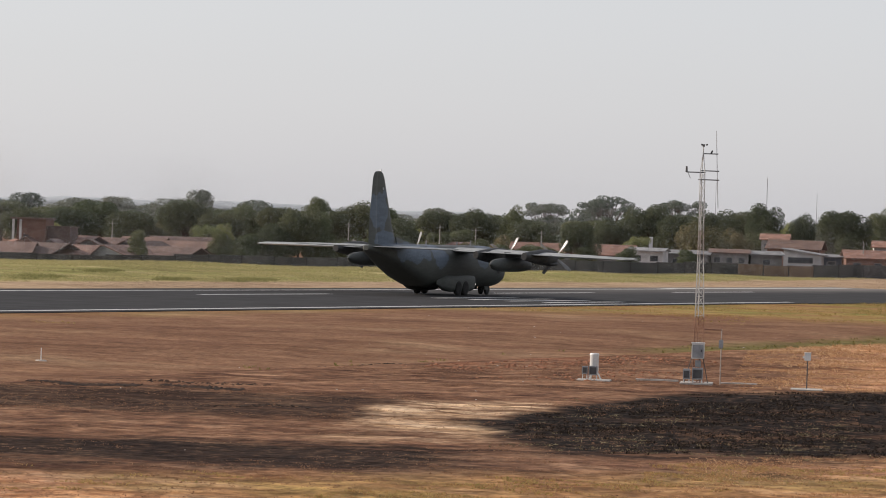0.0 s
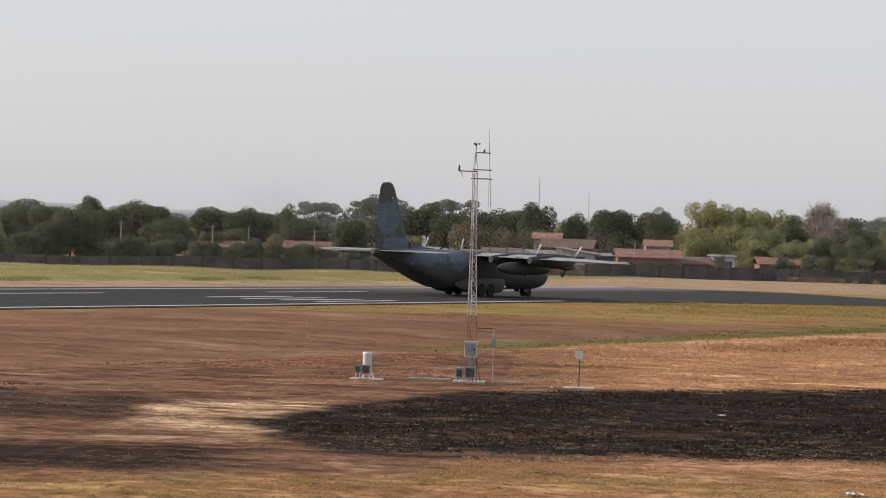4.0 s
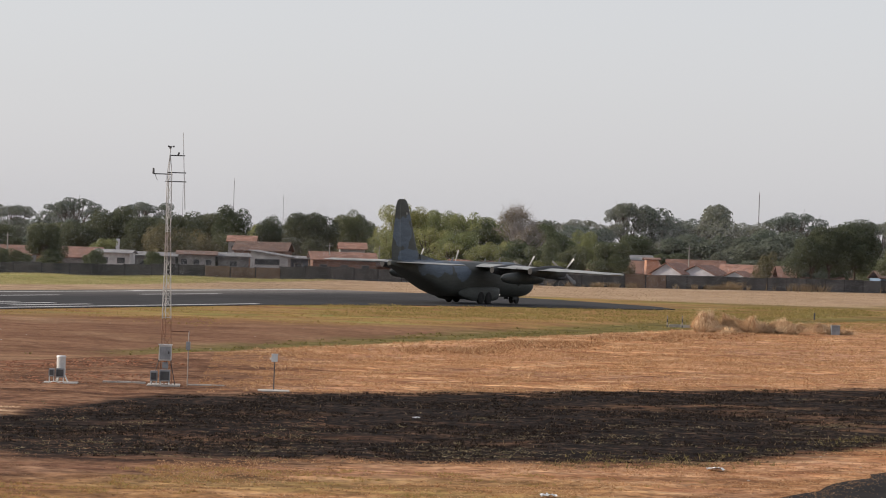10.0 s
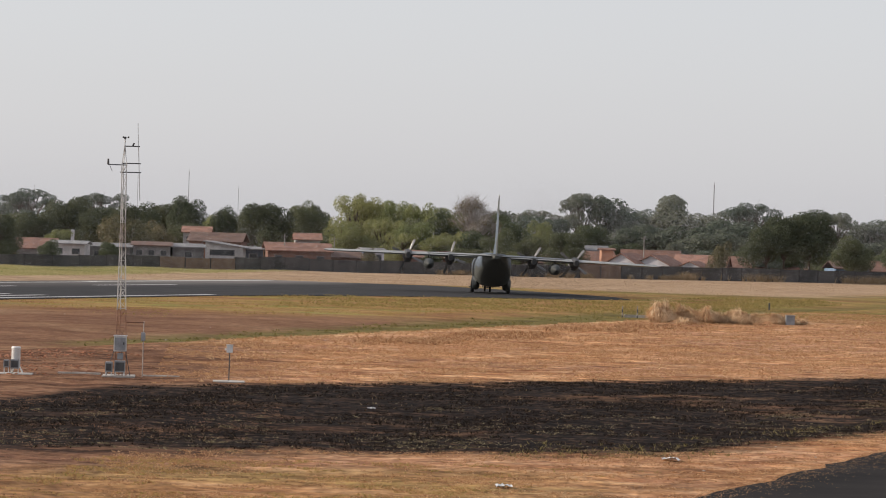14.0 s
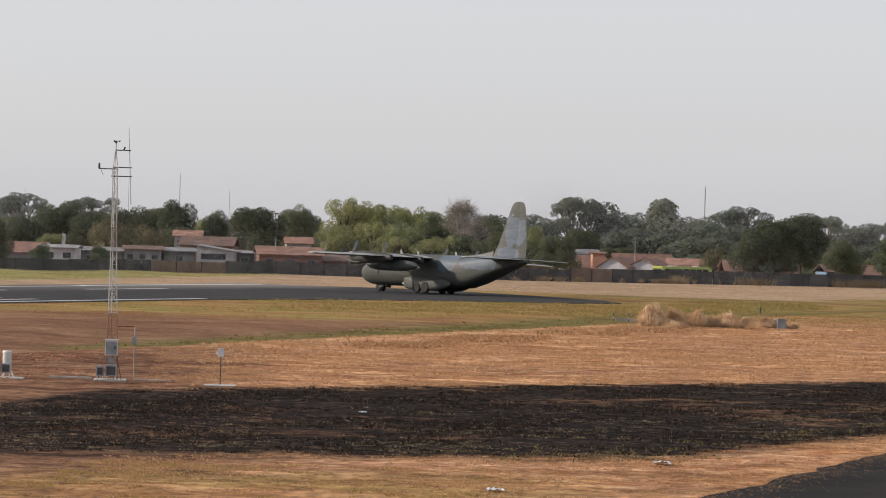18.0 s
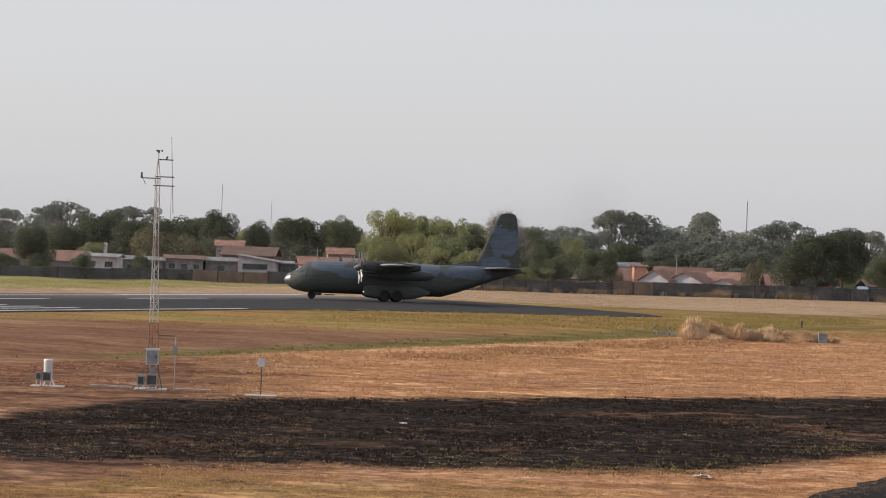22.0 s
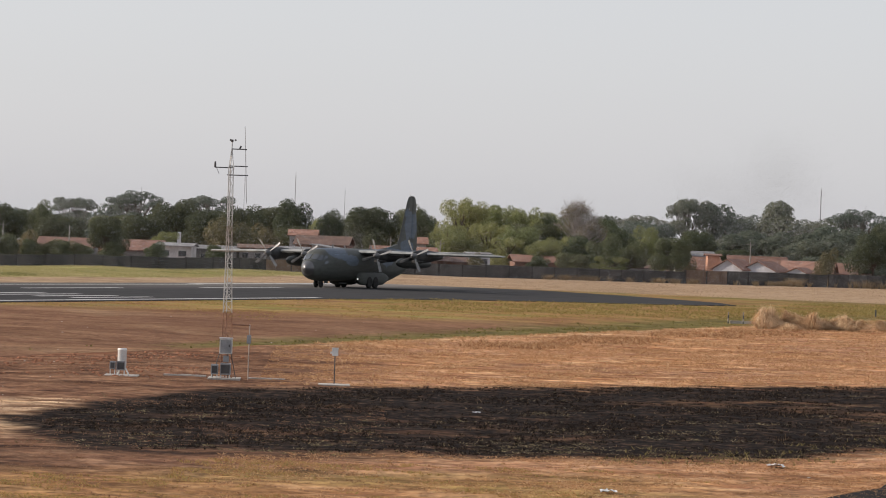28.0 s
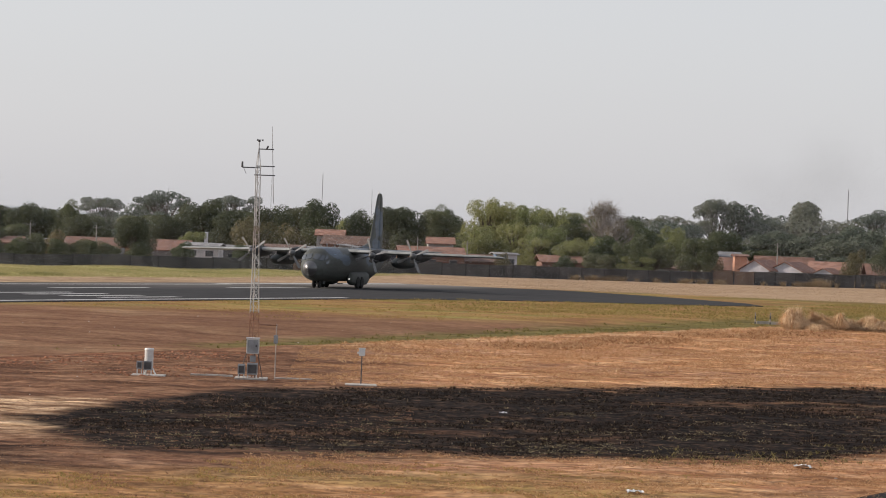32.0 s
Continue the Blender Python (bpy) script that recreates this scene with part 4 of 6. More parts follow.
def ring_xy(r, z, k=20):
    return [(r * math.cos(2 * math.pi * i / k), r * math.sin(2 * math.pi * i / k), z) for i in range(k)]


build_ground()
build_runway()
build_station()

# ---- boundary wall and town ----
PX = 7500.0       # bearing unit: metres across per metre of distance, times 7500


def spot(u, d):
    """The place on bearing u at distance d."""
    return u * d / PX, d


def wall_y(x):
    return 680.0 + (0.93 * x if x > 0 else 1.15 * x)


def build_wall():
    render_ = surface("dirty_rendered_masonry", (0.050, 0.047, 0.046), (0.098, 0.090, 0.084), 0.35, 0.95, grain=3.0, vary=0.3)
    brown = surface("bare_brown_blockwork", (0.16, 0.105, 0.075), (0.24, 0.165, 0.12), 0.5, 0.95, grain=6.0, vary=0.25)
    wall = tagged(new("boundary_wall"), "long weathered masonry boundary wall with posts between its panels", "wall", kind="structure")
    rng = random.Random(3)
    x = -135.0
    while x < 210:
        x1 = x + 4.0
        p, q = Vector((x, wall_y(x), 0)), Vector((x1, wall_y(x1), 0))
        h = 1.9 + rng.uniform(-0.08, 0.08) + (0.4 if x > 60 else 0.15 if x > 0 else -0.1)
        z = min(float(land(p.x, p.y)), float(land(q.x, q.y)))
        d = (q - p).normalized()
        s = Vector((-d.y, d.x, 0)) * 0.1
        bm = bmesh.new()
        vs = []
        for base in (p, q):
            for k in (1, -1):
                for zz in (z - 0.3, z + h):
                    vs.append(bm.verts.new(base + s * k + Vector((0, 0, zz))))
        for f in ((0, 1, 3, 2), (4, 6, 7, 5), (0, 4, 5, 1), (2, 3, 7, 6), (1, 5, 7, 3), (0, 2, 6, 4)):
            bm.faces.new([vs[i] for i in f])
        bmesh.ops.recalc_face_normals(bm, faces=bm.faces[:])
        part("panel", bm, brown if -13 < x < -1 or 58 < x < 66 else render_, wall)
        po = part("post", boxed(-0.17, 0.17, -0.17, 0.17, z - 0.3, z + h + 0.04), render_, wall)
        po.location = (p.x, p.y, 0)
        x = x1


def house(u0, u1, d, eave, ridge, depth, wall_m, roof_m, label, along=True, mono=False, windows=0, door=False, base=0.0, turn=0.0):
    """A small town house: walls, a pitched clay or sheet roof with overhang, windows and a door on the side to the runway."""
    xa, xb = u0 * d / PX, u1 * d / PX
    w = xb - xa
    ob = tagged(new("house"), label, "house", "houses behind the wall")
    ob.location = ((xa + xb) / 2, d, base)
    ob.rotation_euler[2] = radians(turn)
    part("wall", boxed(-w / 2, w / 2, 0, depth, -2.2, eave, 0), wall_m, ob)
    o = 0.45
    bm = bmesh.new()
    t = 0.16
    if mono:
        prof = [(-w / 2 - o, eave + 0.02 + ridge), (w / 2 + o, eave + 0.02)]
        for (x0, z0), (x1, z1) in zip(prof, prof[1:]):
            vs = [bm.verts.new(c) for c in ((x0, -o, z0), (x1, -o, z1), (x1, depth + o, z1), (x0, depth + o, z0))]
            bm.faces.new(vs)
        bm2 = bmesh.new()
        tri = [(-w / 2, eave), (w / 2, eave), (-w / 2, eave + ridge)]
        a = [bm2.verts.new((x, 0.0, z)) for x, z in tri]
        b = [bm2.verts.new((x, 0.2, z)) for x, z in tri]
        bm2.faces.new(a), bm2.faces.new(b[::-1])
        for i in range(3):
            bm2.faces.new((a[i], b[i], b[(i + 1) % 3], a[(i + 1) % 3]))
        bmesh.ops.recalc_face_normals(bm2, faces=bm2.faces[:])
        part("gable", bm2, wall_m, ob)
    elif along:      # ridge across the view
        for (y0, z0), (y1, z1) in (((-o, eave - 0.1), (depth / 2, ridge)), ((depth / 2, ridge), (depth + o, eave - 0.1))):
            bm.faces.new([bm.verts.new(c) for c in ((-w / 2 - o, y0, z0), (w / 2 + o, y0, z0), (w / 2 + o, y1, z1), (-w / 2 - o, y1, z1))])
    else:            # gable end towards the runway
        for (x0, z0), (x1, z1) in (((-w / 2 - o, eave - 0.12), (0, ridge)), ((0, ridge), (w / 2 + o, eave - 0.12))):
            bm.faces.new([bm.verts.new(c) for c in ((x0, -o, z0), (x1, -o, z1), (x1, depth + o, z1), (x0, depth + o, z0))])
        bm2 = bmesh.new()
        tri = [(-w / 2, eave), (w / 2, eave), (0, ridge - 0.05)]
        a = [bm2.verts.new((x, 0.0, z)) for x, z in tri]
        b = [bm2.verts.new((x, 0.2, z)) for x, z in tri]
        bm2.faces.new(a), bm2.faces.new(b[::-1])
        for i in range(3):
            bm2.faces.new((a[i], b[i], b[(i + 1) % 3], a[(i + 1) % 3]))
        bmesh.ops.recalc_face_normals(bm2, faces=bm2.faces[:])
        part("gable", bm2, wall_m, ob)
    r = bmesh.ops.extrude_face_region(bm, geom=bm.faces[:])
    for v in [g for g in r["geom"] if isinstance(g, bmesh.types.BMVert)]:
        v.co.z += t
    bmesh.ops.recalc_face_normals(bm, faces=bm.faces[:])
    rf = part("roof", bm, roof_m, ob)
    for i in range(windows):
        x = -w / 2 + w * (i + 0.5) / windows
        ww = min(1.4, w / windows * 0.55)
        wd = part("window", boxed(x - ww / 2, x + ww / 2, -0.05, 0.06, eave - 1.75, eave - 0.75), TRIM, ob)
        part("pane", boxed(x - ww / 2 + 0.08, x + ww / 2 - 0.08, -0.07, -0.04, eave - 1.67, eave - 0.83), PANE, wd)
    if door:
        part("door", boxed(w * 0.3, w * 0.3 + 0.9, -0.06, 0.05, 0, 2.1), TRIM, ob)
    return ob


def build_town():
    global TRIM, PANE
    TRIM = surface("grey_window_frame", (0.22, 0.21, 0.2), (0.32, 0.31, 0.3), 2.0, 0.6, depth=0)
    PANE = surface("dark_window_glass", (0.05, 0.055, 0.06), (0.08, 0.085, 0.09), 2.0, 0.15, depth=0)
    clay = surface("clay_tile_roof", (0.19, 0.10, 0.072), (0.31, 0.168, 0.12), 0.7, 0.9, grain=9.0, vary=0.5)
    old = surface("old_brown_tile_roof", (0.10, 0.062, 0.05), (0.17, 0.105, 0.08), 0.7, 0.9, grain=9.0, vary=0.4)
    dim_clay = surface("dull_clay_tile_roof", (0.14, 0.078, 0.06), (0.23, 0.128, 0.095), 0.7, 0.9, grain=9.0, vary=0.5)
    sheet = surface("grey_fibre_cement_sheet", (0.17, 0.17, 0.175), (0.28, 0.28, 0.28), 0.6, 0.85, grain=5.0, vary=0.4)
    pale_sheet = surface("pale_zinc_sheet", (0.30, 0.31, 0.32), (0.42, 0.43, 0.44), 0.6, 0.7, grain=5.0)
    white = surface("whitewashed_wall", (0.42, 0.41, 0.40), (0.60, 0.59, 0.57), 0.6, 0.9, vary=0.25)
    grey = surface("grey_cement_wall", (0.17, 0.165, 0.16), (0.27, 0.26, 0.25), 0.6, 0.95, vary=0.4)
    brick = surface("bare_brick_wall", (0.18, 0.10, 0.075), (0.27, 0.16, 0.118), 0.6, 0.95, vary=0.3)
    salmon = surface("salmon_painted_wall", (0.52, 0.27, 0.18), (0.62, 0.34, 0.23), 0.8, 0.9)
    blue = surface("blue_painted_wall", (0.14, 0.22, 0.34), (0.2, 0.3, 0.42), 0.8, 0.9)
    lilac = surface("pale_lilac_white_wall", (0.56, 0.56, 0.60), (0.70, 0.70, 0.73), 0.6, 0.9)
    # u0, u1, distance, eave, ridge, depth
    NEAR = "low weathered house with a red clay tile roof"
    L = "low house with a red clay tile roof behind the boundary wall"
    rows = [
        (-674, -600, 702, 2.75, 3.7, 8, grey, dim_clay, NEAR, True, 2), (-602, -556, 706, 2.5, 3.5, 7, white, sheet, "whitewashed outbuilding with a grey sheet roof", True, 1),
        (-526, -430, 716, 2.5, 4.0, 8, grey, dim_clay, NEAR, True, 2), (-500, -452, 700, 2.0, 2.75, 6, brick, clay, "low brick lean-to with an orange tile roof", True, 0),
        (-376, -309, 710, 2.3, 3.95, 9, grey, dim_clay, "small hipped clay tile roof house in warm orange", True, 0),
        (-1036, -946, 602, 1.8, 3.4, 9, grey, dim_clay, NEAR, False, 0), (-848, -774, 616, 2.9, 3.4, 8, grey, pale_sheet, "low building with a pale sheet roof", True, 0),
        (-316, -255, 708, 3.3, 3.7, 6, white, sheet, "whitewashed yard building with a sheet roof", True, 2),
        (-250, -175, 716, 3.0, 3.5, 7, grey, sheet, "grey cement building with a flat sheet roof", True, 2),
        (-170, -105, 718, 3.4, 3.9, 7, grey, old, "grey cement building with a stained front", True, 3),
        (-100, -45, 722, 3.2, 3.7, 6, grey, sheet, "grey cement outbuilding with a sheet roof", True, 1),
        (-82, -36, 790, 5.7, 6.7, 8, white, clay, "two-storey white house with a clay tile roof", True, 2),
        (-72, 20, 760, 4.2, 5.7, 9, brick, old, "brown brick house with an old tile roof", True, 0),
        (68, 180, 738, 3.1, 4.4, 9, brick, clay, "long low house with a dull red tile roof", True, 3),
        (116, 160, 800, 4.9, 6.0, 8, white, clay, "upper storey of a white house with a clay roof", True, 1),
        (180, 236, 742, 2.5, 3.3, 8, brick, old, L, True, 1), (237, 255, 744, 3.7, 3.9, 5, blue, sheet, "narrow blue painted shop beside the wall", True, 1), (255, 274, 744, 3.7, 3.9, 5, lilac, sheet, "narrow white painted shop beside the wall", True, 1),
        (318, 434, 746, 2.6, 3.7, 9, brick, clay, NEAR, True, 2),
        (450, 520, 765, 2.6, 3.4, 8, grey, sheet, "low grey building with a sheet roof", True, 1),
        (520, 570, 770, 2.6, 3.6, 7, white, old, L, True, 1), (610, 672, 800, 4.6, 5.4, 8, white, sheet, "pale house with a light sheet roof", True, 1),
        (625, 690, 785, 3.0, 4.4, 8, grey, clay, L, True, 0),
        (660, 681, 778, 4.9, 5.1, 3, salmon, clay, "small salmon-painted water tower house", True, 0),
        (668, 722, 768, 2.5, 4.3, 9, lilac, clay, "white gabled house with a clay tile roof", False, 0),
        (716, 782, 770, 2.4, 4.1, 9, lilac, clay, "white gabled house with a clay tile roof", False, 0),
        (700, 800, 800, 3.4, 4.9, 8, brick, clay, L, True, 0), (790, 880, 790, 2.8, 4.3, 9, white, clay, L, True, 2),
        (800, 835, 772, 2.3, 3.2, 6, lilac, clay, "small white gabled house", False, 0), (880, 930, 800, 2.9, 4.2, 8, white, clay, L, True, 1),
        (930, 1010, 806, 2.6, 3.6, 8, grey, clay, L, True, 1), (1078, 1140, 812, 2.6, 3.9, 8, blue, old, "blue painted house with a brown tile roof", True, 1),
        (1140, 1230, 820, 2.7, 4.0, 8, white, clay, L, True, 2)]
    for u0, u1, d, e, r, dep, wm, rm, lab, al, win in rows:
        if lab == L:
            e, win, dep = min(e, 2.15), 0, dep + 3
        b = 0.35 * float(land(u0 * d / PX, d))
        house(u0, u1, d, e, r, dep, wm, rm, lab, al, windows=win, base=b, turn=-24 if lab.startswith(("white gabled", "small white")) else random.uniform(-14, 10))
    # crowded low roofs directly behind the wall, where the land falls away
    dusk = surface("weathered_pink_brown_tiles", (0.17, 0.105, 0.085), (0.27, 0.17, 0.135), 0.5, 0.9, grain=7.0, vary=0.5)
    dull = surface("dull_brown_tiles", (0.11, 0.072, 0.062), (0.18, 0.12, 0.10), 0.5, 0.9, grain=7.0, vary=0.4)
    rng = random.Random(17)
    for row in range(3):
        u = -1480.0 + 25 * row
        while u < -1130:
            w = rng.uniform(62, 115)
            d = 680.0 / (1 - 1.15 * (u + w / 2) / PX) + 9 + 15 * row
            gable = rng.random() < 0.35
            top = rng.uniform(2.35, 2.75) + 0.42 * row + 0.0009 * (u + 1430)
            house(u, u + w, d, top - rng.uniform(1.3, 1.7), top, rng.uniform(9, 12), rng.choice((grey, brick, white)), rng.choice((dusk, dusk, dull, dull, clay if row == 1 else dusk)),
                  "low house with a weathered tile roof close behind the wall", not gable, base=-0.35, turn=rng.uniform(-22, 16))
            u += w * rng.uniform(0.72, 1.0)
    # tall brick house with a flat roof and a white-columned corner
    tall = tagged(new("house"), "tall dull brick house with a flat roof and white corner columns", "house", "houses behind the wall")
    d = 600.0
    tall.location = (-1421 * d / PX, d, -0.4)
    k = d / PX
    dim = surface("dull_brick", (0.15, 0.082, 0.062), (0.22, 0.125, 0.095), 0.7, 0.95, grain=5.0)
    part("wall", boxed(16 * k, 60 * k, 0, 7, -1.5, 5.9), dim, tall)
    part("wall", boxed(0.3, 16 * k, 1.8, 7, -1.5, 5.9), dim, tall)
    part("side_wing", boxed(60 * k, 102 * k, 1.0, 8, -1.5, 4.9), dull, tall, "lower brown side wing")
    part("roof", boxed(-0.3, 62 * k, -0.4, 7.4, 5.9, 6.15), dull, tall)
    part("side_roof", boxed(60 * k + 0.02, 104 * k, 0.6, 8.4, 4.9, 5.05), dull, tall)
    for q in (0.15, 15.0 * k):
        part("column", boxed(q - 0.16, q + 0.16, -0.16, 0.16, -1.5, 5.9), white, tall, "white painted column")
    part("window", boxed(20 * k, 30 * k, -0.06, 0.05, 2.6, 3.7), PANE, tall)
    # white shed with a single-pitch roof and a wide dark window
    h = house(-43, 25, 742, 3.3, 1.0, 9, white, sheet, "white shed with a single-pitch grey roof and a wide window", mono=True, turn=-10)
    part("window_band", boxed(-2.6, 1.9, -0.06, 0.05, 1.9, 3.0), TRIM, h)
    part("pane", boxed(-2.5, 1.8, -0.09, -0.03, 2.0, 2.9), PANE, h, "wide dark window")
    house(25, 60, 744, 3.2, 3.5, 9, surface("dark_blue_grey_wall", (0.06, 0.075, 0.1), (0.1, 0.12, 0.15), 1.0, 0.9), sheet, "dark blue-grey annexe beside the white shed", True, windows=1)
    for x0, x1, z0, z1, u, d, lab in ((-0.45, 0.45, 3.2, 5.0, -277, 735, "tall narrow white water tank on a stand"),):
        ob = tagged(new("water_tank"), lab, "water tank")
        X, Y = spot(u, d)
        ob.location = (X, Y, 0)
        part("tank", boxed(x0 * 0.7, x1 * 0.7, -0.3, 0.3, z0 + 0.4, z1 + 0.7, 0.05), lilac, ob)
        part("stand", boxed(-0.25, 0.25, -0.25, 0.25, 0, z0 + 0.4), grey, ob)
    # poles and aerials
    wood = surface("grey_pole_concrete", (0.24, 0.23, 0.21), (0.36, 0.35, 0.32), 1.0, 0.9)
    for u, d, h in ((-815, 690, 9.4), (-652, 700, 8.9), (-588, 705, 8.5), (-471, 712, 8.4), (360, 770, 8.0), (586, 775, 7.6), (-70, 800, 8.0), (97, 740, 6.5), (185, 745, 6.2), (-1240, 640, 8.5), (735, 775, 8.5)):
        h *= 0.74 if u < 0 else 0.9
        X, Y = spot(u, d)
        ob = tagged(new("utility_pole"), "grey concrete utility pole with a cross-arm", "utility pole", "utility poles")
        ob.location = (X, Y, float(land(X, Y)))
        part("shaft", rod(bmesh.new(), (0, 0, -0.3), (0, 0, h), 0.12, 0.08), wood, ob)
        part("cross_arm", boxed(-0.6, 0.6, -0.04, 0.04, h - 0.5, h - 0.42), wood, ob)
        for s in (-0.5, 0, 0.5):
            part("insulator", rod(bmesh.new(), (s, 0, h - 0.42), (s, 0, h - 0.28), 0.04), TRIM, ob)
    lat = surface("thin_grey_aerial_steel", (0.22, 0.22, 0.23), (0.3, 0.3, 0.31), 1.0, 0.6, 0.3, depth=0)
    for u, d, h, w in ((-75, 1150, 21.5, 0.13), (13, 1300, 19.0, 0.1), (-165, 1500, 24.0, 0.1), (857, 1250, 23.8, 0.2)):
        X, Y = spot(u, d)
        ob = tagged(new("radio_aerial"), "tall thin grey guyed radio aerial above the trees", "aerial", "radio aerials")
        ob.location = (X, Y, 0)
        part("shaft", rod(bmesh.new(), (0, 0, 0), (0, 0, h), w, w * 0.7, 6), lat, ob)
        part("tip", rod(bmesh.new(), (0, 0, h), (0, 0, h + 0.8), w * 0.4, w * 0.2, 5), lat, ob)


build_wall()
build_town()


def build_bus():
    """A city bus on the road behind the boundary wall; +x is its front."""
    lime = surface("lime_yellow_bus_paint", (0.42, 0.50, 0.10), (0.55, 0.62, 0.16), 1.0, 0.4, depth=0)
    pale = surface("pale_bus_paint", (0.55, 0.56, 0.52), (0.68, 0.69, 0.64), 1.0, 0.4, depth=0)
    dark = surface("dark_bus_glass", (0.02, 0.025, 0.03), (0.04, 0.045, 0.05), 1.0, 0.12, depth=0)
    tyre = surface("bus_tyre_rubber", (0.015, 0.015, 0.015), (0.03, 0.03, 0.03), 2.0, 0.85)
    bus = tagged(new("city_bus"), "lime-yellow city bus driving behind the boundary wall", "bus")
    half, w = 6.9, 1.25
    part("body", boxed(-half, half, -w, w, 0.35, 1.75, 0.08), pale, bus)
    part("upper_body", boxed(-half + 0.02, half - 0.02, -w + 0.02, w - 0.02, 1.753, 2.72, 0.05), lime, bus)
    part("roof", boxed(-half, half, -w, w, 2.724, 3.02, 0.12), lime, bus, "rounded lime-yellow roof")
    part("roof_hatch", boxed(3.2, 4.3, -0.5, 0.5, 3.0, 3.14, 0.04), pale, bus)
    part("roof_hatch", boxed(-3.6, -2.5, -0.5, 0.5, 3.0, 3.14, 0.04), pale, bus)
    for s in (1, -1):
        for i in range(7):
            x = -6.2 + i * 1.75
            part("window", boxed(x, x + 1.55, s * (w - 0.01) - 0.02, s * (w - 0.01) + 0.02, 1.8, 2.6, 0.01), dark, bus)
        for x in (4.3, -3.6):
            wh = part("wheel", rod(bmesh.new(), (x, s * (w - 0.32), 0.5), (x, s * (w + 0.01), 0.5), 0.5, seg=20), tyre, bus)
            part("hub", rod(bmesh.new(), (x, s * (w - 0.02), 0.5), (x, s * (w + 0.03), 0.5), 0.24, seg=14), pale, wh)
        part("mirror", boxed(half + 0.05, half + 0.15, s * 1.3 - 0.1, s * 1.3 + 0.1, 1.9, 2.4, 0.02), dark, bus)
    part("windscreen", boxed(half - 0.02, half + 0.02, -1.1, 1.1, 1.3, 2.65, 0.01), dark, bus)
    part("rear_window", boxed(-half - 0.02, -half + 0.02, -1.0, 1.0, 1.8, 2.6, 0.01), dark, bus)
    return bus


BUS = build_bus()


# ---- trees ----
def wall_line(x):
    return 680.0 + np.where(x > 0, 0.93 * x, 1.15 * x)


def leaf_cloud(rng, lobes, count, size, flat=1.0):
    """Many small leaf clumps on and inside the given lobes (centre, radii)."""
    lob = np.array(lobes)
    vol = lob[:, 3] * lob[:, 4] * lob[:, 5]
    pick = rng.choice(len(lob), count, p=vol ** 0.67 / (vol ** 0.67).sum())
    d = rng.normal(size=(count, 3))
    d /= np.linalg.norm(d, axis=1)[:, None]
    r = rng.uniform(0.55, 1.06, count) ** 0.6
    c = lob[pick, :3] + d * lob[pick, 3:] * r[:, None]
    nrm = d * 0.9 + rng.normal(size=(count, 3)) * 0.42
    nrm[:, 2] += 0.35 * flat
    nrm /= np.linalg.norm(nrm, axis=1)[:, None]
    t1 = np.cross(nrm, rng.normal(size=(count, 3)))
    t1 /= np.linalg.norm(t1, axis=1)[:, None]
    t2 = np.cross(nrm, t1)
    s = size * rng.uniform(0.6, 1.5, count)[:, None]
    k = rng.uniform(0.5, 0.9, count)[:, None]
    v = np.stack([c - t1 * s, c + t2 * s * k + nrm * s * 0.25, c + t1 * s, c - t2 * s * k + nrm * s * 0.2], 1).reshape(-1, 3)
    f = np.arange(count * 4).reshape(-1, 4)
    return v, f


def limbs(bm, rng, base, top, radius, ends, sub=2):
    rod(bm, base, top, radius, radius * 0.6, 7, False)
    for e in ends:
        m = Vector(top).lerp(Vector(e), 0.5) + Vector((rng.uniform(-0.03, 0.03), rng.uniform(-0.03, 0.03), 0.03))
        rod(bm, top, m, radius * 0.5, radius * 0.32, 5, False)
        rod(bm, m, e, radius * 0.32, radius * 0.12, 5, False)
        for _ in range(sub):
            q = Vector(e) + Vector((rng.uniform(-0.1, 0.1), rng.uniform(-0.1, 0.1), rng.uniform(0.0, 0.12)))
            rod(bm, m, q, radius * 0.16, radius * 0.05, 4, False)


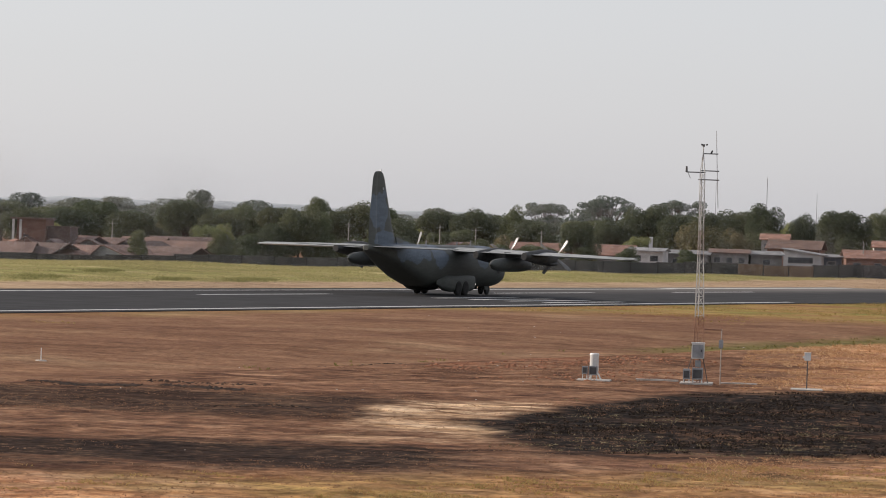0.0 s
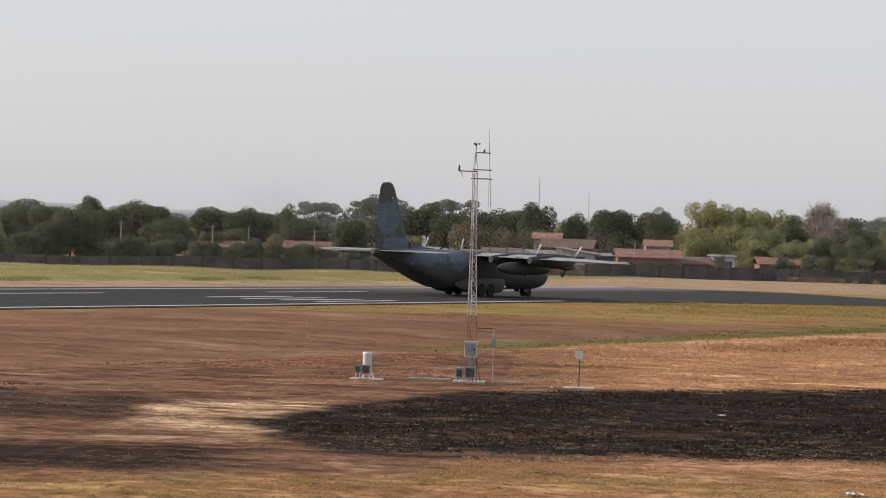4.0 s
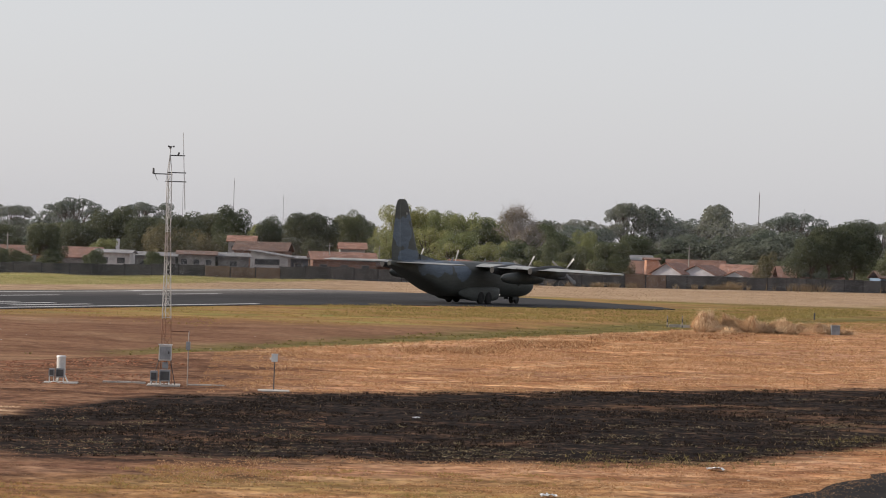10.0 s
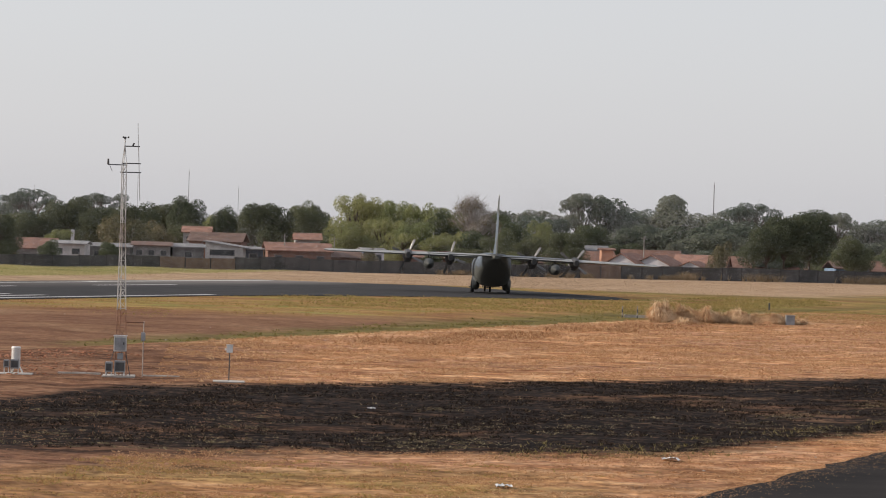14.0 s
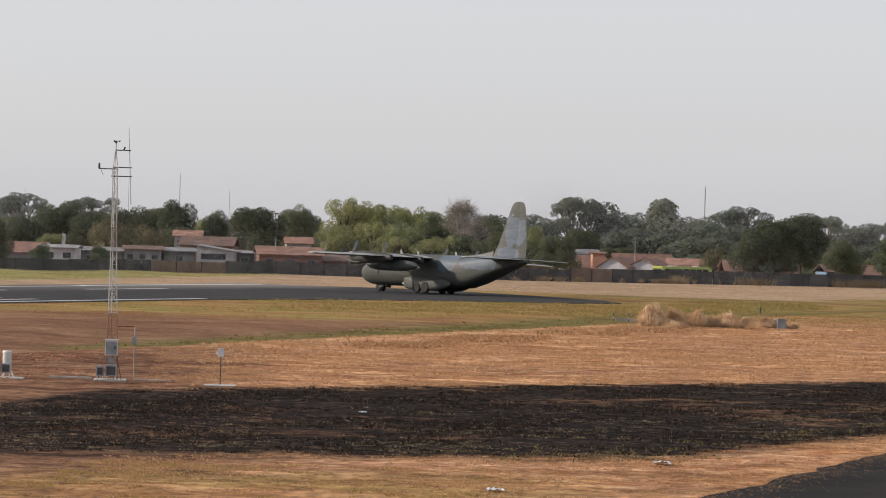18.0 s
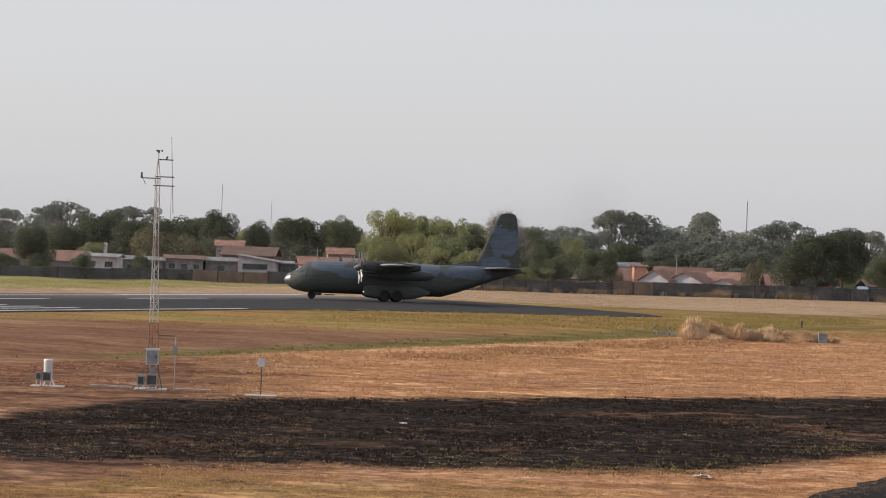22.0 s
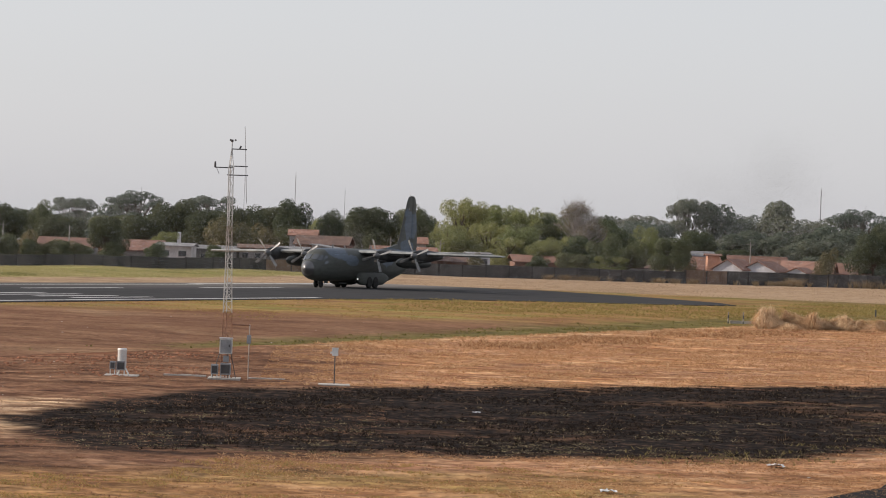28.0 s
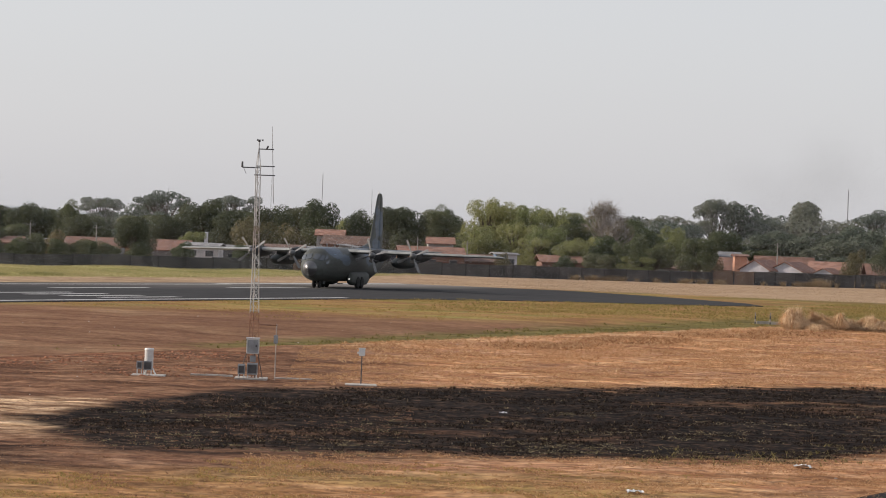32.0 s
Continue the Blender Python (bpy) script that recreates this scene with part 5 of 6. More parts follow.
def tree(name, label, kind, seed, leaf, bark):
    """A tree of unit height and about unit width, parts trunk and crown."""
    rng = np.random.default_rng(seed)
    ob = tagged(new(name), label, "tree", "trees of the town")
    bm = bmesh.new()
    lobes = []
    if kind in ("round", "far"):
        for _ in range(16):
            a, r = rng.uniform(0, 6.28), rng.uniform(0.08, 0.33)
            z = rng.uniform(0.3, 0.8)
            k = 1 - abs(z - 0.5) * 0.9
            q = rng.uniform(0.13, 0.22)
            lobes.append((r * k * math.cos(a), r * k * math.sin(a), z, q, q, q * 0.85))
        count, size = (12000, 0.0132) if kind == "round" else (5500, 0.019)
    elif kind == "airy":
        for _ in range(34):
            a, r = rng.uniform(0, 6.28), rng.uniform(0.03, 0.4)
            z = rng.uniform(0.22, 0.86)
            q = rng.uniform(0.10, 0.17)
            lobes.append((r * math.cos(a), r * math.sin(a), z, q, q, q * 0.8))
        count, size = 13000, 0.0118
    elif kind == "umbrella":
        for _ in range(20):
            a, r = rng.uniform(0, 6.28), rng.uniform(0.05, 0.46)
            z = 0.86 - 0.35 * r + rng.uniform(-0.12, 0.05)
            q = rng.uniform(0.08, 0.16)
            lobes.append((r * math.cos(a), r * math.sin(a), z, q, q, q * 0.42))
        for _ in range(5):
            a = rng.uniform(0, 6.28)
            lobes.append((0.3 * math.cos(a), 0.3 * math.sin(a), rng.uniform(0.45, 0.6), 0.14, 0.14, 0.08))
        count, size = 9000, 0.0110
    elif kind == "scrub":
        for _ in range(14):
            a, r = rng.uniform(0, 6.28), rng.uniform(0.0, 0.42)
            lobes.append((r * math.cos(a), r * math.sin(a), rng.uniform(0.25, 0.75), 0.16, 0.16, 0.2))
        count, size = 4000, 0.019
    elif kind == "bare":
        for _ in range(46):
            a, r = rng.uniform(0, 6.28), rng.uniform(0.05, 0.44)
            lobes.append((r * math.cos(a), r * math.sin(a), (0.42 + 0.53 * rng.uniform(0.3, 1.0) ** 0.7) * math.sqrt(1 - (r / 0.5) ** 2) + 0.06, 0.07, 0.07, 0.07))
        count, size = 3200, 0.007
    v, f = leaf_cloud(rng, lobes, count, size)
    r = np.hypot(v[:, 0], v[:, 1])
    kr, kz = 0.46 / np.quantile(r, 0.985), 1.0 / np.quantile(v[:, 2], 0.995)
    v = v * np.array([kr, kr, kz])
    lobes = [(l[0] * kr, l[1] * kr, l[2] * kz) for l in lobes]
    ends = [(l[0] * 0.85, l[1] * 0.85, l[2]) for l in lobes]
    limbs(bm, rng, (0, 0, -0.03), (0.01, 0.0, 0.30 if kind != "scrub" else 0.12), 0.012 if kind in ("scrub", "bare") else 0.026, ends, 6 if kind == "bare" else 2)
    if kind == "bare":
        for e in ends:
            for _ in range(46):
                q = Vector(e) + Vector(rng.normal(size=3) * 0.06)
                rod(bm, e, q, 0.0014, 0.0006, 3, False)
    part("trunk", smooth_bm(bm, 60), bark, ob)
    cr = new("crown", mesh_from("crown", v.tolist(), f.tolist(), leaf))
    cr.parent = ob
    return ob


def build_trees():
    bark = surface("grey_brown_bark", (0.07, 0.055, 0.042), (0.13, 0.105, 0.085), 3.0, 0.95)
    twig = surface("pale_dry_twigs", (0.28, 0.25, 0.235), (0.38, 0.345, 0.325), 3.0, 0.95)
    dark = foliage("dark_mango_leaves", (0.088, 0.104, 0.084), (0.150, 0.165, 0.112), 0.4)
    mid = foliage("mid_green_leaves", (0.125, 0.145, 0.100), (0.185, 0.205, 0.135), 0.4)
    light = foliage("light_yellow_green_leaves", (0.25, 0.275, 0.150), (0.34, 0.36, 0.20), 0.5)
    # distance haze is painted into this paler, greyer leaf colour
    hazed = foliage("hazed_grey_green_leaves", (0.150, 0.172, 0.160), (0.205, 0.230, 0.205), 0.4)
    dry = foliage("dry_brownish_leaves", (0.14, 0.13, 0.09), (0.25, 0.225, 0.155), 0.35)
    kinds = {}

    def proto(key, name, label, kind, seeds, leaf, bk):
        kinds[key] = [tree(name, label, kind, s, leaf, bk) for s in seeds]

    proto("M", "mango_tree", "dense dark green mango tree with a round crown", "round", (1, 2, 3), dark, bark)
    proto("G", "leafy_tree", "mid-green leafy tree with an uneven crown", "round", (4, 5), mid, bark)
    proto("L", "acacia_tree", "airy light yellow-green tree", "airy", (6, 7, 8), light, bark)
    proto("P", "spreading_tree", "haze-paled grey-green tree with a flat spreading crown", "umbrella", (9, 10), hazed, bark)
    proto("D", "dusty_tree", "haze-paled grey-green tree in the distance", "far", (11, 12), hazed, bark)
    proto("B", "bare_tree", "nearly leafless tree with pale fine twigs", "bare", (13,), dry, twig)
    proto("S", "scrub_bush", "dry brownish green scrub bush", "scrub", (14, 15), dry, twig)
    used = {k: 0 for k in kinds}
    rng = random.Random(11)

    def put(key, u, d, top, half, low=0.0, field=False):
        """top and half width in bearing units seen from the terrace."""
        if not field:
            d = max(d, 680.0 / (1 - (0.93 if u > 0 else 1.15) * u / PX) + 7.0)
        X, Y = spot(u, d)
        z = float(land(X, Y)) + low
        h = 7.16 + top * d / PX - z
        w = 2 * half * d / PX / 0.92
        m = Matrix.Translation((X, Y, z)) @ Matrix.Rotation(rng.uniform(0, 6.28), 4, "Z") @ Matrix.Diagonal((w, w, h, 1))
        k = used[key]
        used[key] += 1
        v = kinds[key]
        if k < len(v):
            v[k].matrix_basis = m
        else:
            copy_base = v[k % len(v)]
            b = copy_base.matrix_basis.copy()
            copy_base.scale = (1, 1, 1)
            c = copy_thing(copy_base, m)
            copy_base.matrix_basis = b

    T = []
    # far trees in the haze-paled leaf colour
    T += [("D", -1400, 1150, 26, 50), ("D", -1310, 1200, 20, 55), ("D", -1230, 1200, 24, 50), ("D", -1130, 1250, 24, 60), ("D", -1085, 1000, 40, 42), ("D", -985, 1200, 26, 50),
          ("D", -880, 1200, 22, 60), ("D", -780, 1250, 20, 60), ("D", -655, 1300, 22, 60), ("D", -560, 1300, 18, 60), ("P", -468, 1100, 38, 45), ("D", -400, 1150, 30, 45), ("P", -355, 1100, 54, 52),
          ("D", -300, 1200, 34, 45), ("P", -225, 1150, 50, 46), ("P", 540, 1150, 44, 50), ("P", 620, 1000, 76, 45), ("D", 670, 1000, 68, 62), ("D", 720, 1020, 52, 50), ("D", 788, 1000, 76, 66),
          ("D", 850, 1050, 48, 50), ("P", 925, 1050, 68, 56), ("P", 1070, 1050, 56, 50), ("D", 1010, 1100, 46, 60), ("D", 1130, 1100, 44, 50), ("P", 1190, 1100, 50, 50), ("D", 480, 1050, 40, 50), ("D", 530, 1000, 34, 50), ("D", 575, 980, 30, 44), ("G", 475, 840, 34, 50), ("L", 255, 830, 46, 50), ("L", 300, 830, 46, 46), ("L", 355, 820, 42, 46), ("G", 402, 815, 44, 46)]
    # dark trees close behind the houses
    T += [("M", -1395, 760, -2, 50), ("M", -1310, 770, 0, 60), ("G", -1265, 790, 16, 50), ("M", -1205, 760, -2, 55), ("M", -1110, 770, 22, 52), ("M", -1045, 750, 2, 55), ("G", -1000, 800, 16, 45),
          ("M", -940, 790, 14, 48), ("G", -870, 800, 34, 30), ("M", -905, 600, 14, 50), ("M", -945, 600, -12, 40), ("G", -868, 600, 6, 36), ("S", -540, 640, -22, 36), ("M", -850, 770, 10, 55), ("M", -795, 780, 28, 50), ("M", -728, 640, 1, 60), ("G", -760, 800, 22, 45), ("M", -650, 790, 16, 50),
          ("M", -590, 780, 22, 45), ("G", -530, 790, 30, 32), ("M", -490, 775, 6, 50), ("M", -404, 640, 6, 38), ("M", -345, 780, 14, 50), ("M", -285, 800, 40, 52), ("M", -222, 790, 24, 50),
          ("M", -165, 780, 34, 50), ("M", -75, 900, 48, 40), ("M", -110, 920, 34, 40), ("M", -10, 800, 32, 28), ("M", 40, 960, 34, 40), ("M", 64, 780, 40, 52), ("G", 128, 900, 38, 42),
          ("G", 155, 920, 46, 34), ("M", 953, 730, 30, 50), ("M", 1030, 725, 58, 62), ("M", 985, 728, 46, 46), ("G", 595, 735, 6, 38), ("G", 476, 735, 8, 36), ("G", 640, 900, 20, 40), ("D", 760, 900, 24, 55),
          ("D", 830, 900, 22, 60), ("D", 890, 900, 36, 62), ("D", 700, 900, 16, 50), ("D", 860, 860, 14, 60), ("G", 1110, 790, 14, 42), ("G", 1200, 800, 20, 60)]
    # light green stand
    T += [("L", 215, 800, 60, 52), ("L", 205, 770, 14, 45), ("L", 280, 810, 52, 42), ("L", 270, 770, 20, 46), ("L", 335, 800, 48, 48), ("L", 325, 760, 16, 44), ("G", 380, 800, 40, 46), ("G", 345, 780, 22, 44),
          ("L", 400, 760, 0, 40), ("G", 440, 790, 36, 42), ("B", 430, 780, 66, 62), ("G", 490, 790, 22, 46), ("L", 548, 800, 24, 38), ("L", 370, 752, -6, 36), ("G", 430, 757, 4, 45), ("L", 300, 755, -4, 36),
          ("G", 240, 830, 30, 40), ("G", 520, 760, -4, 36), ("L", -20, 880, 18, 40), ("S", -175, 735, 12, 62), ("S", -130, 740, 4, 40), ("S", -200, 740, 2, 40), ("S", 870, 770, -2, 26), ("S", 620, 765, -6, 20),
          ("G", -655, 705, -20, 26), ("L", -1345, 620, -26, 22), ("L", -1075, 650, -22, 30), ("L", -1040, 655, -18, 25), ("G", -570, 700, -30, 30), ("G", -610, 715, -14, 40), ("L", -300, 725, -16, 28)]
    for row in T:
        put(*row)
    # fill between and behind the named trees
    for u in range(-1700, 1500, 44):
        put(rng.choice("DDG" if u > 500 else "GMDD"), u + rng.uniform(-18, 18), rng.uniform(860, 980), rng.uniform(-8, 10), rng.uniform(42, 62))
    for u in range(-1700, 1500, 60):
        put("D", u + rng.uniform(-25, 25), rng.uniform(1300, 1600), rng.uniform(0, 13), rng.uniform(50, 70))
    for u in range(180, 600, 60):
        X0 = u * 0.095
        d = wall_line(X0) + rng.uniform(8, 40)
        if rng.random() < 0.45 and not -60 < u < 70 and not 640 < u < 800:
            put(rng.choice("GSLLS"), u + rng.uniform(-14, 14), float(d), rng.uniform(-38, -27), rng.uniform(22, 42))
    for u in range(-1650, 1450, 52):
        if not -120 < u < 60:
            put(rng.choice("DG" if u > 560 else "GMLS"), u + rng.uniform(-20, 20), rng.uniform(805, 860), rng.uniform(-22, -4), rng.uniform(24, 40))
    # hedge of bushes and low trees along the wall
    for u in range(-985, -400, 34):
        put(rng.choice("MGGM"), u + rng.uniform(-12, 12), 560, rng.uniform(-42, -31), rng.uniform(20, 32))
    for u, top, half in ((-1040, -30, 28), (-1190, -34, 22), (-320, -34, 22), (-215, -36, 24)):
        put("G", u, 560, top, half)
    # ridge on the horizon, with the haze painted into its pale blue-grey
    haze = surface("far_hazed_forest", (0.34, 0.37, 0.39), (0.44, 0.47, 0.49), 0.02, 0.95, grain=0.3, depth=0)
    xs = np.linspace(-1500, 1100, 130)
    v, f = [], []
    for i, x in enumerate(xs):
        h = 17.5 + 2.2 * math.sin(x * 0.009 + 1) + 1.3 * math.sin(x * 0.031) + rng.uniform(-0.7, 0.7)
        h *= 1.0 if x < -150 else max(0.35, 1 - (x + 150) / 500)
        v += [(x, 4200, -5), (x, 4200, h * 0.7), (x, 4260, h), (x, 4400, h * 0.6)]
        if i:
            for k in range(3):
                q = (i - 1) * 4 + k
                f.append((q, q + 4, q + 5, q + 1))
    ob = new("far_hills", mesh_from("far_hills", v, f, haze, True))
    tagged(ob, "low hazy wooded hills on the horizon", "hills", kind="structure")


build_trees()


# ---- grass ----
def blades(name, label, pts, height, spread, colours, per=3, seed=1, lean=0.5):
    """Tufts of grass: thin triangles standing on the given points."""
    rng = np.random.default_rng(seed)
    p = np.repeat(pts, per, 0)
    k = len(p)
    h = height * rng.uniform(0.5, 1.4, k)
    a = rng.uniform(0, 6.28, k)
    w = spread * rng.uniform(0.5, 1.2, k)
    off = rng.normal(size=(k, 2)) * spread * 1.3
    base = p + np.c_[off, np.full(k, -0.02)]
    side = np.c_[np.cos(a) * w, np.sin(a) * w, np.zeros(k)]
    tip = base + np.c_[rng.normal(size=(k, 2)) * (h * lean)[:, None], h]
    v = np.stack([base - side, base + side, tip], 1).reshape(-1, 3)
    f = np.arange(k * 3).reshape(-1, 3)
    m, t, pr = nodes_of(name + "_blades")
    geo = t.nodes.new("ShaderNodeNewGeometry")
    col = ramp(t, geo.outputs["Random Per Island"], colours)
    t.links.new(col, pr.inputs["Base Color"])
    pr.inputs["Roughness"].default_value = 0.8
    pr.inputs["Specular IOR Level"].default_value = 0.15
    tr = t.nodes.new("ShaderNodeBsdfTranslucent")
    t.links.new(col, tr.inputs[0])
    ms = t.nodes.new("ShaderNodeMixShader")
    ms.inputs[0].default_value = 0.45
    t.links.new(pr.outputs[0], ms.inputs[1])
    t.links.new(tr.outputs[0], ms.inputs[2])
    t.links.new(ms.outputs[0], t.nodes["Material Output"].inputs[0])
    ob = new(name, mesh_from(name, v.tolist(), f.tolist(), m))
    tagged(ob, label, "grass", kind="stuff")


def scatter(rng, count, x0, x1, y0, y1, keep):
    x, y = rng.uniform(x0, x1, count), rng.uniform(y0, y1, count)
    k = keep(x, y)
    x, y = x[k], y[k]
    return np.c_[x, y, land(x, y)]


def build_grass():
    rng = np.random.default_rng(21)
    waves = [(k, rng.uniform(0, 6.28), rng.uniform(0, 6.28)) for k in np.geomspace(0.25, 7.0, 26)]

    def clump(x, y, s):
        """Uneven cover of no repeating shape, about -2 to 2."""
        out = 0.0
        for k, a, b in waves:
            out = out + np.sin(k * s * (x * np.cos(a) + y * np.sin(a)) + b) * 0.42
        return out

    nn = lambda x, y: -x * AY + y * AX
    road = lambda x, y: (x > 11.0 + (y - 103) * 0.3125)
    view = lambda x, y: (x > -0.19 * y - 3) & (x < 0.165 * y + 3)
    edge = lambda x: 119.8 + 0.35 * x + 1.6 * np.maximum(x - 13, 0)
    burnt = lambda x, y: (x > -10 + 0.2 * np.abs(y - 136)) & (y > edge(x) + 1) & (y < 170 + 1.05 * x)
    straw = [(0.0, (0.27, 0.135, 0.065)), (0.5, (0.48, 0.275, 0.14)), (1.0, (0.69, 0.47, 0.27))]
    blades("straw_stubble", "short dry golden straw stubble on the bank", scatter(rng, 190000, -3, 40, 92, 250, lambda x, y: view(x, y) & ~burnt(x, y) & ~road(x, y) & (nn(x, y) < 80) & (clump(x, y, 1.6) > 0.3)), 0.06, 0.02, straw, 5, 2, 1.3)
    blades("raked_straw", "loose raked straw on the far part of the bank", scatter(rng, 60000, 0, 60, 220, 390, lambda x, y: (nn(x, y) < 80) & (clump(x, y, 1.0) > 0.4)), 0.12, 0.03, straw, 4, 22, 1.1)
    blades("straw_lumps", "small lumps of cut straw on the bank", scatter(rng, 90000, -1, 58, 172, 385, lambda x, y: view(x, y) & ~burnt(x, y) & (nn(x, y) < 81) & (clump(x, y, 2.3) > 1.75)), 0.13, 0.04, [(0.0, (0.36, 0.19, 0.095)), (0.5, (0.52, 0.32, 0.17)), (1.0, (0.72, 0.51, 0.30))], 5, 32, 1.2)
    blades("brown_stubble", "sparse brown stubble on bare soil", scatter(rng, 60000, -40, 2, 92, 235, lambda x, y: view(x, y) & (nn(x, y) < 80) & (clump(x, y, 0.6) > 0.35)), 0.038, 0.03, [(0.0, (0.18, 0.097, 0.06)), (0.7, (0.26, 0.15, 0.09)), (1.0, (0.38, 0.24, 0.145))], 4, 3, 1.1)
    blades("near_grass", "yellowing grass with green shoots in the foreground", scatter(rng, 30000, -22, 14, 90, 116, lambda x, y: view(x, y) & ~road(x, y) & ((x > -4) | (y < 107 + 0.15 * x)) & (clump(x, y, 0.7) > 0.5)), 0.065, 0.02, [(0.0, (0.34, 0.19, 0.085)), (0.5, (0.46, 0.30, 0.13)), (0.75, (0.38, 0.29, 0.11)), (1.0, (0.21, 0.20, 0.06))], 5, 4, 0.9)
    blades("burnt_stubble", "charred stubble with a few pale stalks", scatter(rng, 70000, -9, 40, 112, 210, lambda x, y: view(x, y) & burnt(x, y) & (clump(x, y, 1.2) > 0.1)), 0.09, 0.022, [(0.0, (0.012, 0.010, 0.008)), (0.93, (0.028, 0.02, 0.016)), (0.97, (0.13, 0.085, 0.05)), (1.0, (0.34, 0.25, 0.14))], 4, 5, 0.9)
    blades("scorched_regrowth", "yellow-green shoots on the scorched edge", scatter(rng, 9000, -6, 30, 114, 170, lambda x, y: view(x, y) & (y > edge(x) - 3) & (y < edge(x) + 8) & (x > 8 + 0.2 * (y - edge(x))) & ~road(x, y) & (clump(x, y, 0.9) > 0.1)), 0.11, 0.02, [(0.0, (0.03, 0.022, 0.016)), (0.6, (0.20, 0.165, 0.06)), (1.0, (0.36, 0.29, 0.13))], 4, 6, 0.8)
    blades("scorched_tufts", "flattened pale grey-green tufts that survived in the burnt ground", scatter(rng, 42000, -9, 34, 118, 205, lambda x, y: view(x, y) & (y > edge(x)) & (y < 165 + 1.05 * x) & ~road(x, y) & (clump(x, y, 1.9) > 0.95 + 0.055 * (y - edge(x)))), 0.055, 0.045, [(0.0, (0.09, 0.072, 0.045)), (0.6, (0.19, 0.155, 0.09)), (1.0, (0.38, 0.32, 0.19))], 4, 51, 1.6)
    blades("straw_ridge", "tumbled ridge of raked reddish straw on the crest of the bank", scatter(rng, 60000, 6, 40, 236, 330, lambda x, y: (np.abs(nn(x, y) - 71.5 - 1.5 * np.sin(x * 0.9)) < 2.4) & (clump(x, y, 0.9) > 0.7)), 0.2, 0.05, [(0.0, (0.17, 0.08, 0.04)), (0.5, (0.40, 0.22, 0.11)), (1.0, (0.66, 0.46, 0.27))], 4, 52, 1.2)
    blades("ditch_grass", "green grass along the shallow ditch", scatter(rng, 18000, -30, 62, 190, 460, lambda x, y: (np.abs(nn(x, y) - 92.5 - 0.06 * x - 1.5 * np.sin(x * 0.7)) < 3.6 + 0.05 * x) & (clump(x, y, 0.4) > -0.2 + (x < -6) * 1.2)), 0.15, 0.045, [(0.0, (0.13, 0.115, 0.038)), (0.6, (0.18, 0.16, 0.05)), (1.0, (0.30, 0.235, 0.09))], 5, 7, 0.7)
    blades("verge_grass", "yellow and green grass beside the runway edge", scatter(rng, 80000, -90, 60, 240, 520, lambda x, y: (nn(x, y) < 143) & (nn(x, y) + 0.95 * np.maximum(x, -29) > 118 + 5 * clump(x, y, 0.12)) & ~((x * AX + y * AY > 428) & (nn(x, y) > 115)) & (clump(x, y, 0.3) > -0.4)), 0.11, 0.03, [(0.0, (0.22, 0.175, 0.052)), (0.5, (0.34, 0.235, 0.085)), (1.0, (0.44, 0.32, 0.13))], 5, 8, 0.8)
    blades("pad_grass", "tall yellow grass round the turning pad", scatter(rng, 16000, 5, 75, 395, 540, lambda x, y: (nn(x, y) > 98) & (nn(x, y) < 142 - 24 * smooth(428, 470, x * AX + y * AY) ) & (clump(x, y, 0.3) > -0.6)), 0.2, 0.04, [(0.0, (0.17, 0.15, 0.045)), (0.5, (0.29, 0.225, 0.08)), (1.0, (0.43, 0.33, 0.14))], 5, 9, 0.8)
    blades("far_field_grass", "tall pale green grass beyond the runway", scatter(rng, 170000, -140, 40, 330, 700, lambda x, y: (nn(x, y) > 202 + 0.1 * np.maximum(x * AX + y * AY - 515, 0)) & (y < wall_line(x) - 1.5) & (x * AX + y * AY < 660) & (clump(x, y, 0.16) > -1.0)), 0.2, 0.03, [(0.0, (0.29, 0.275, 0.12)), (0.5, (0.38, 0.34, 0.16)), (1.0, (0.50, 0.425, 0.235))], 4, 10, 1.1)
    blades("far_dry_grass", "dry tan grass beyond the end of the runway", scatter(rng, 50000, -60, 190, 520, 840, lambda x, y: (nn(x, y) > 189 - 75 * (x * AX + y * AY > 545)) & (y < wall_line(x) - 1.5) & (x * AX + y * AY > 500) & ~((nn(x, y) > 202 + 0.1 * (x * AX + y * AY - 515)) & (x * AX + y * AY < 660)) & (clump(x, y, 0.2) > -0.9)), 0.12, 0.03, [(0.0, (0.34, 0.235, 0.145)), (0.5, (0.45, 0.33, 0.215)), (1.0, (0.55, 0.425, 0.29))], 5, 12, 0.9)
    for low, high, name in ((30, 85, "wall_weeds"), (80, 215, "tall_wall_weeds")):
        blades(name, "dry tan weeds growing against the boundary wall", scatter(rng, 150000, low, high, 700, 890, lambda x, y: (np.abs(y - wall_line(x) + 2.2) < 1.8) & (clump(x, y, 0.55) > 2.0 - 0.017 * (x - 40))), 0.8 if low == 30 else 1.35, 0.05, [(0.0, (0.26, 0.18, 0.10)), (1.0, (0.56, 0.42, 0.25))], 7, 13, 0.5)
    near_to = lambda x, y: np.min([((x - u * d / PX) / (half * d / PX)) ** 2 + ((y - d) / 9.0) ** 2 for u, d, half in ((-1364, 425, 44), (-1130, 440, 26), (-985, 455, 40), (-1260, 470, 30), (-660, 500, 34), (-560, 520, 26))], 0)
    blades("green_tufts", "darker green tufts in the field beyond the runway", scatter(rng, 90000, -90, -30, 400, 540, lambda x, y: near_to(x, y) < 0.8 + 0.5 * clump(x, y, 0.8)), 0.3, 0.035, [(0.0, (0.15, 0.155, 0.06)), (0.6, (0.21, 0.21, 0.085)), (1.0, (0.33, 0.30, 0.13))], 2, 41, 0.8)
    k = rng.uniform(0, 1, 2600)
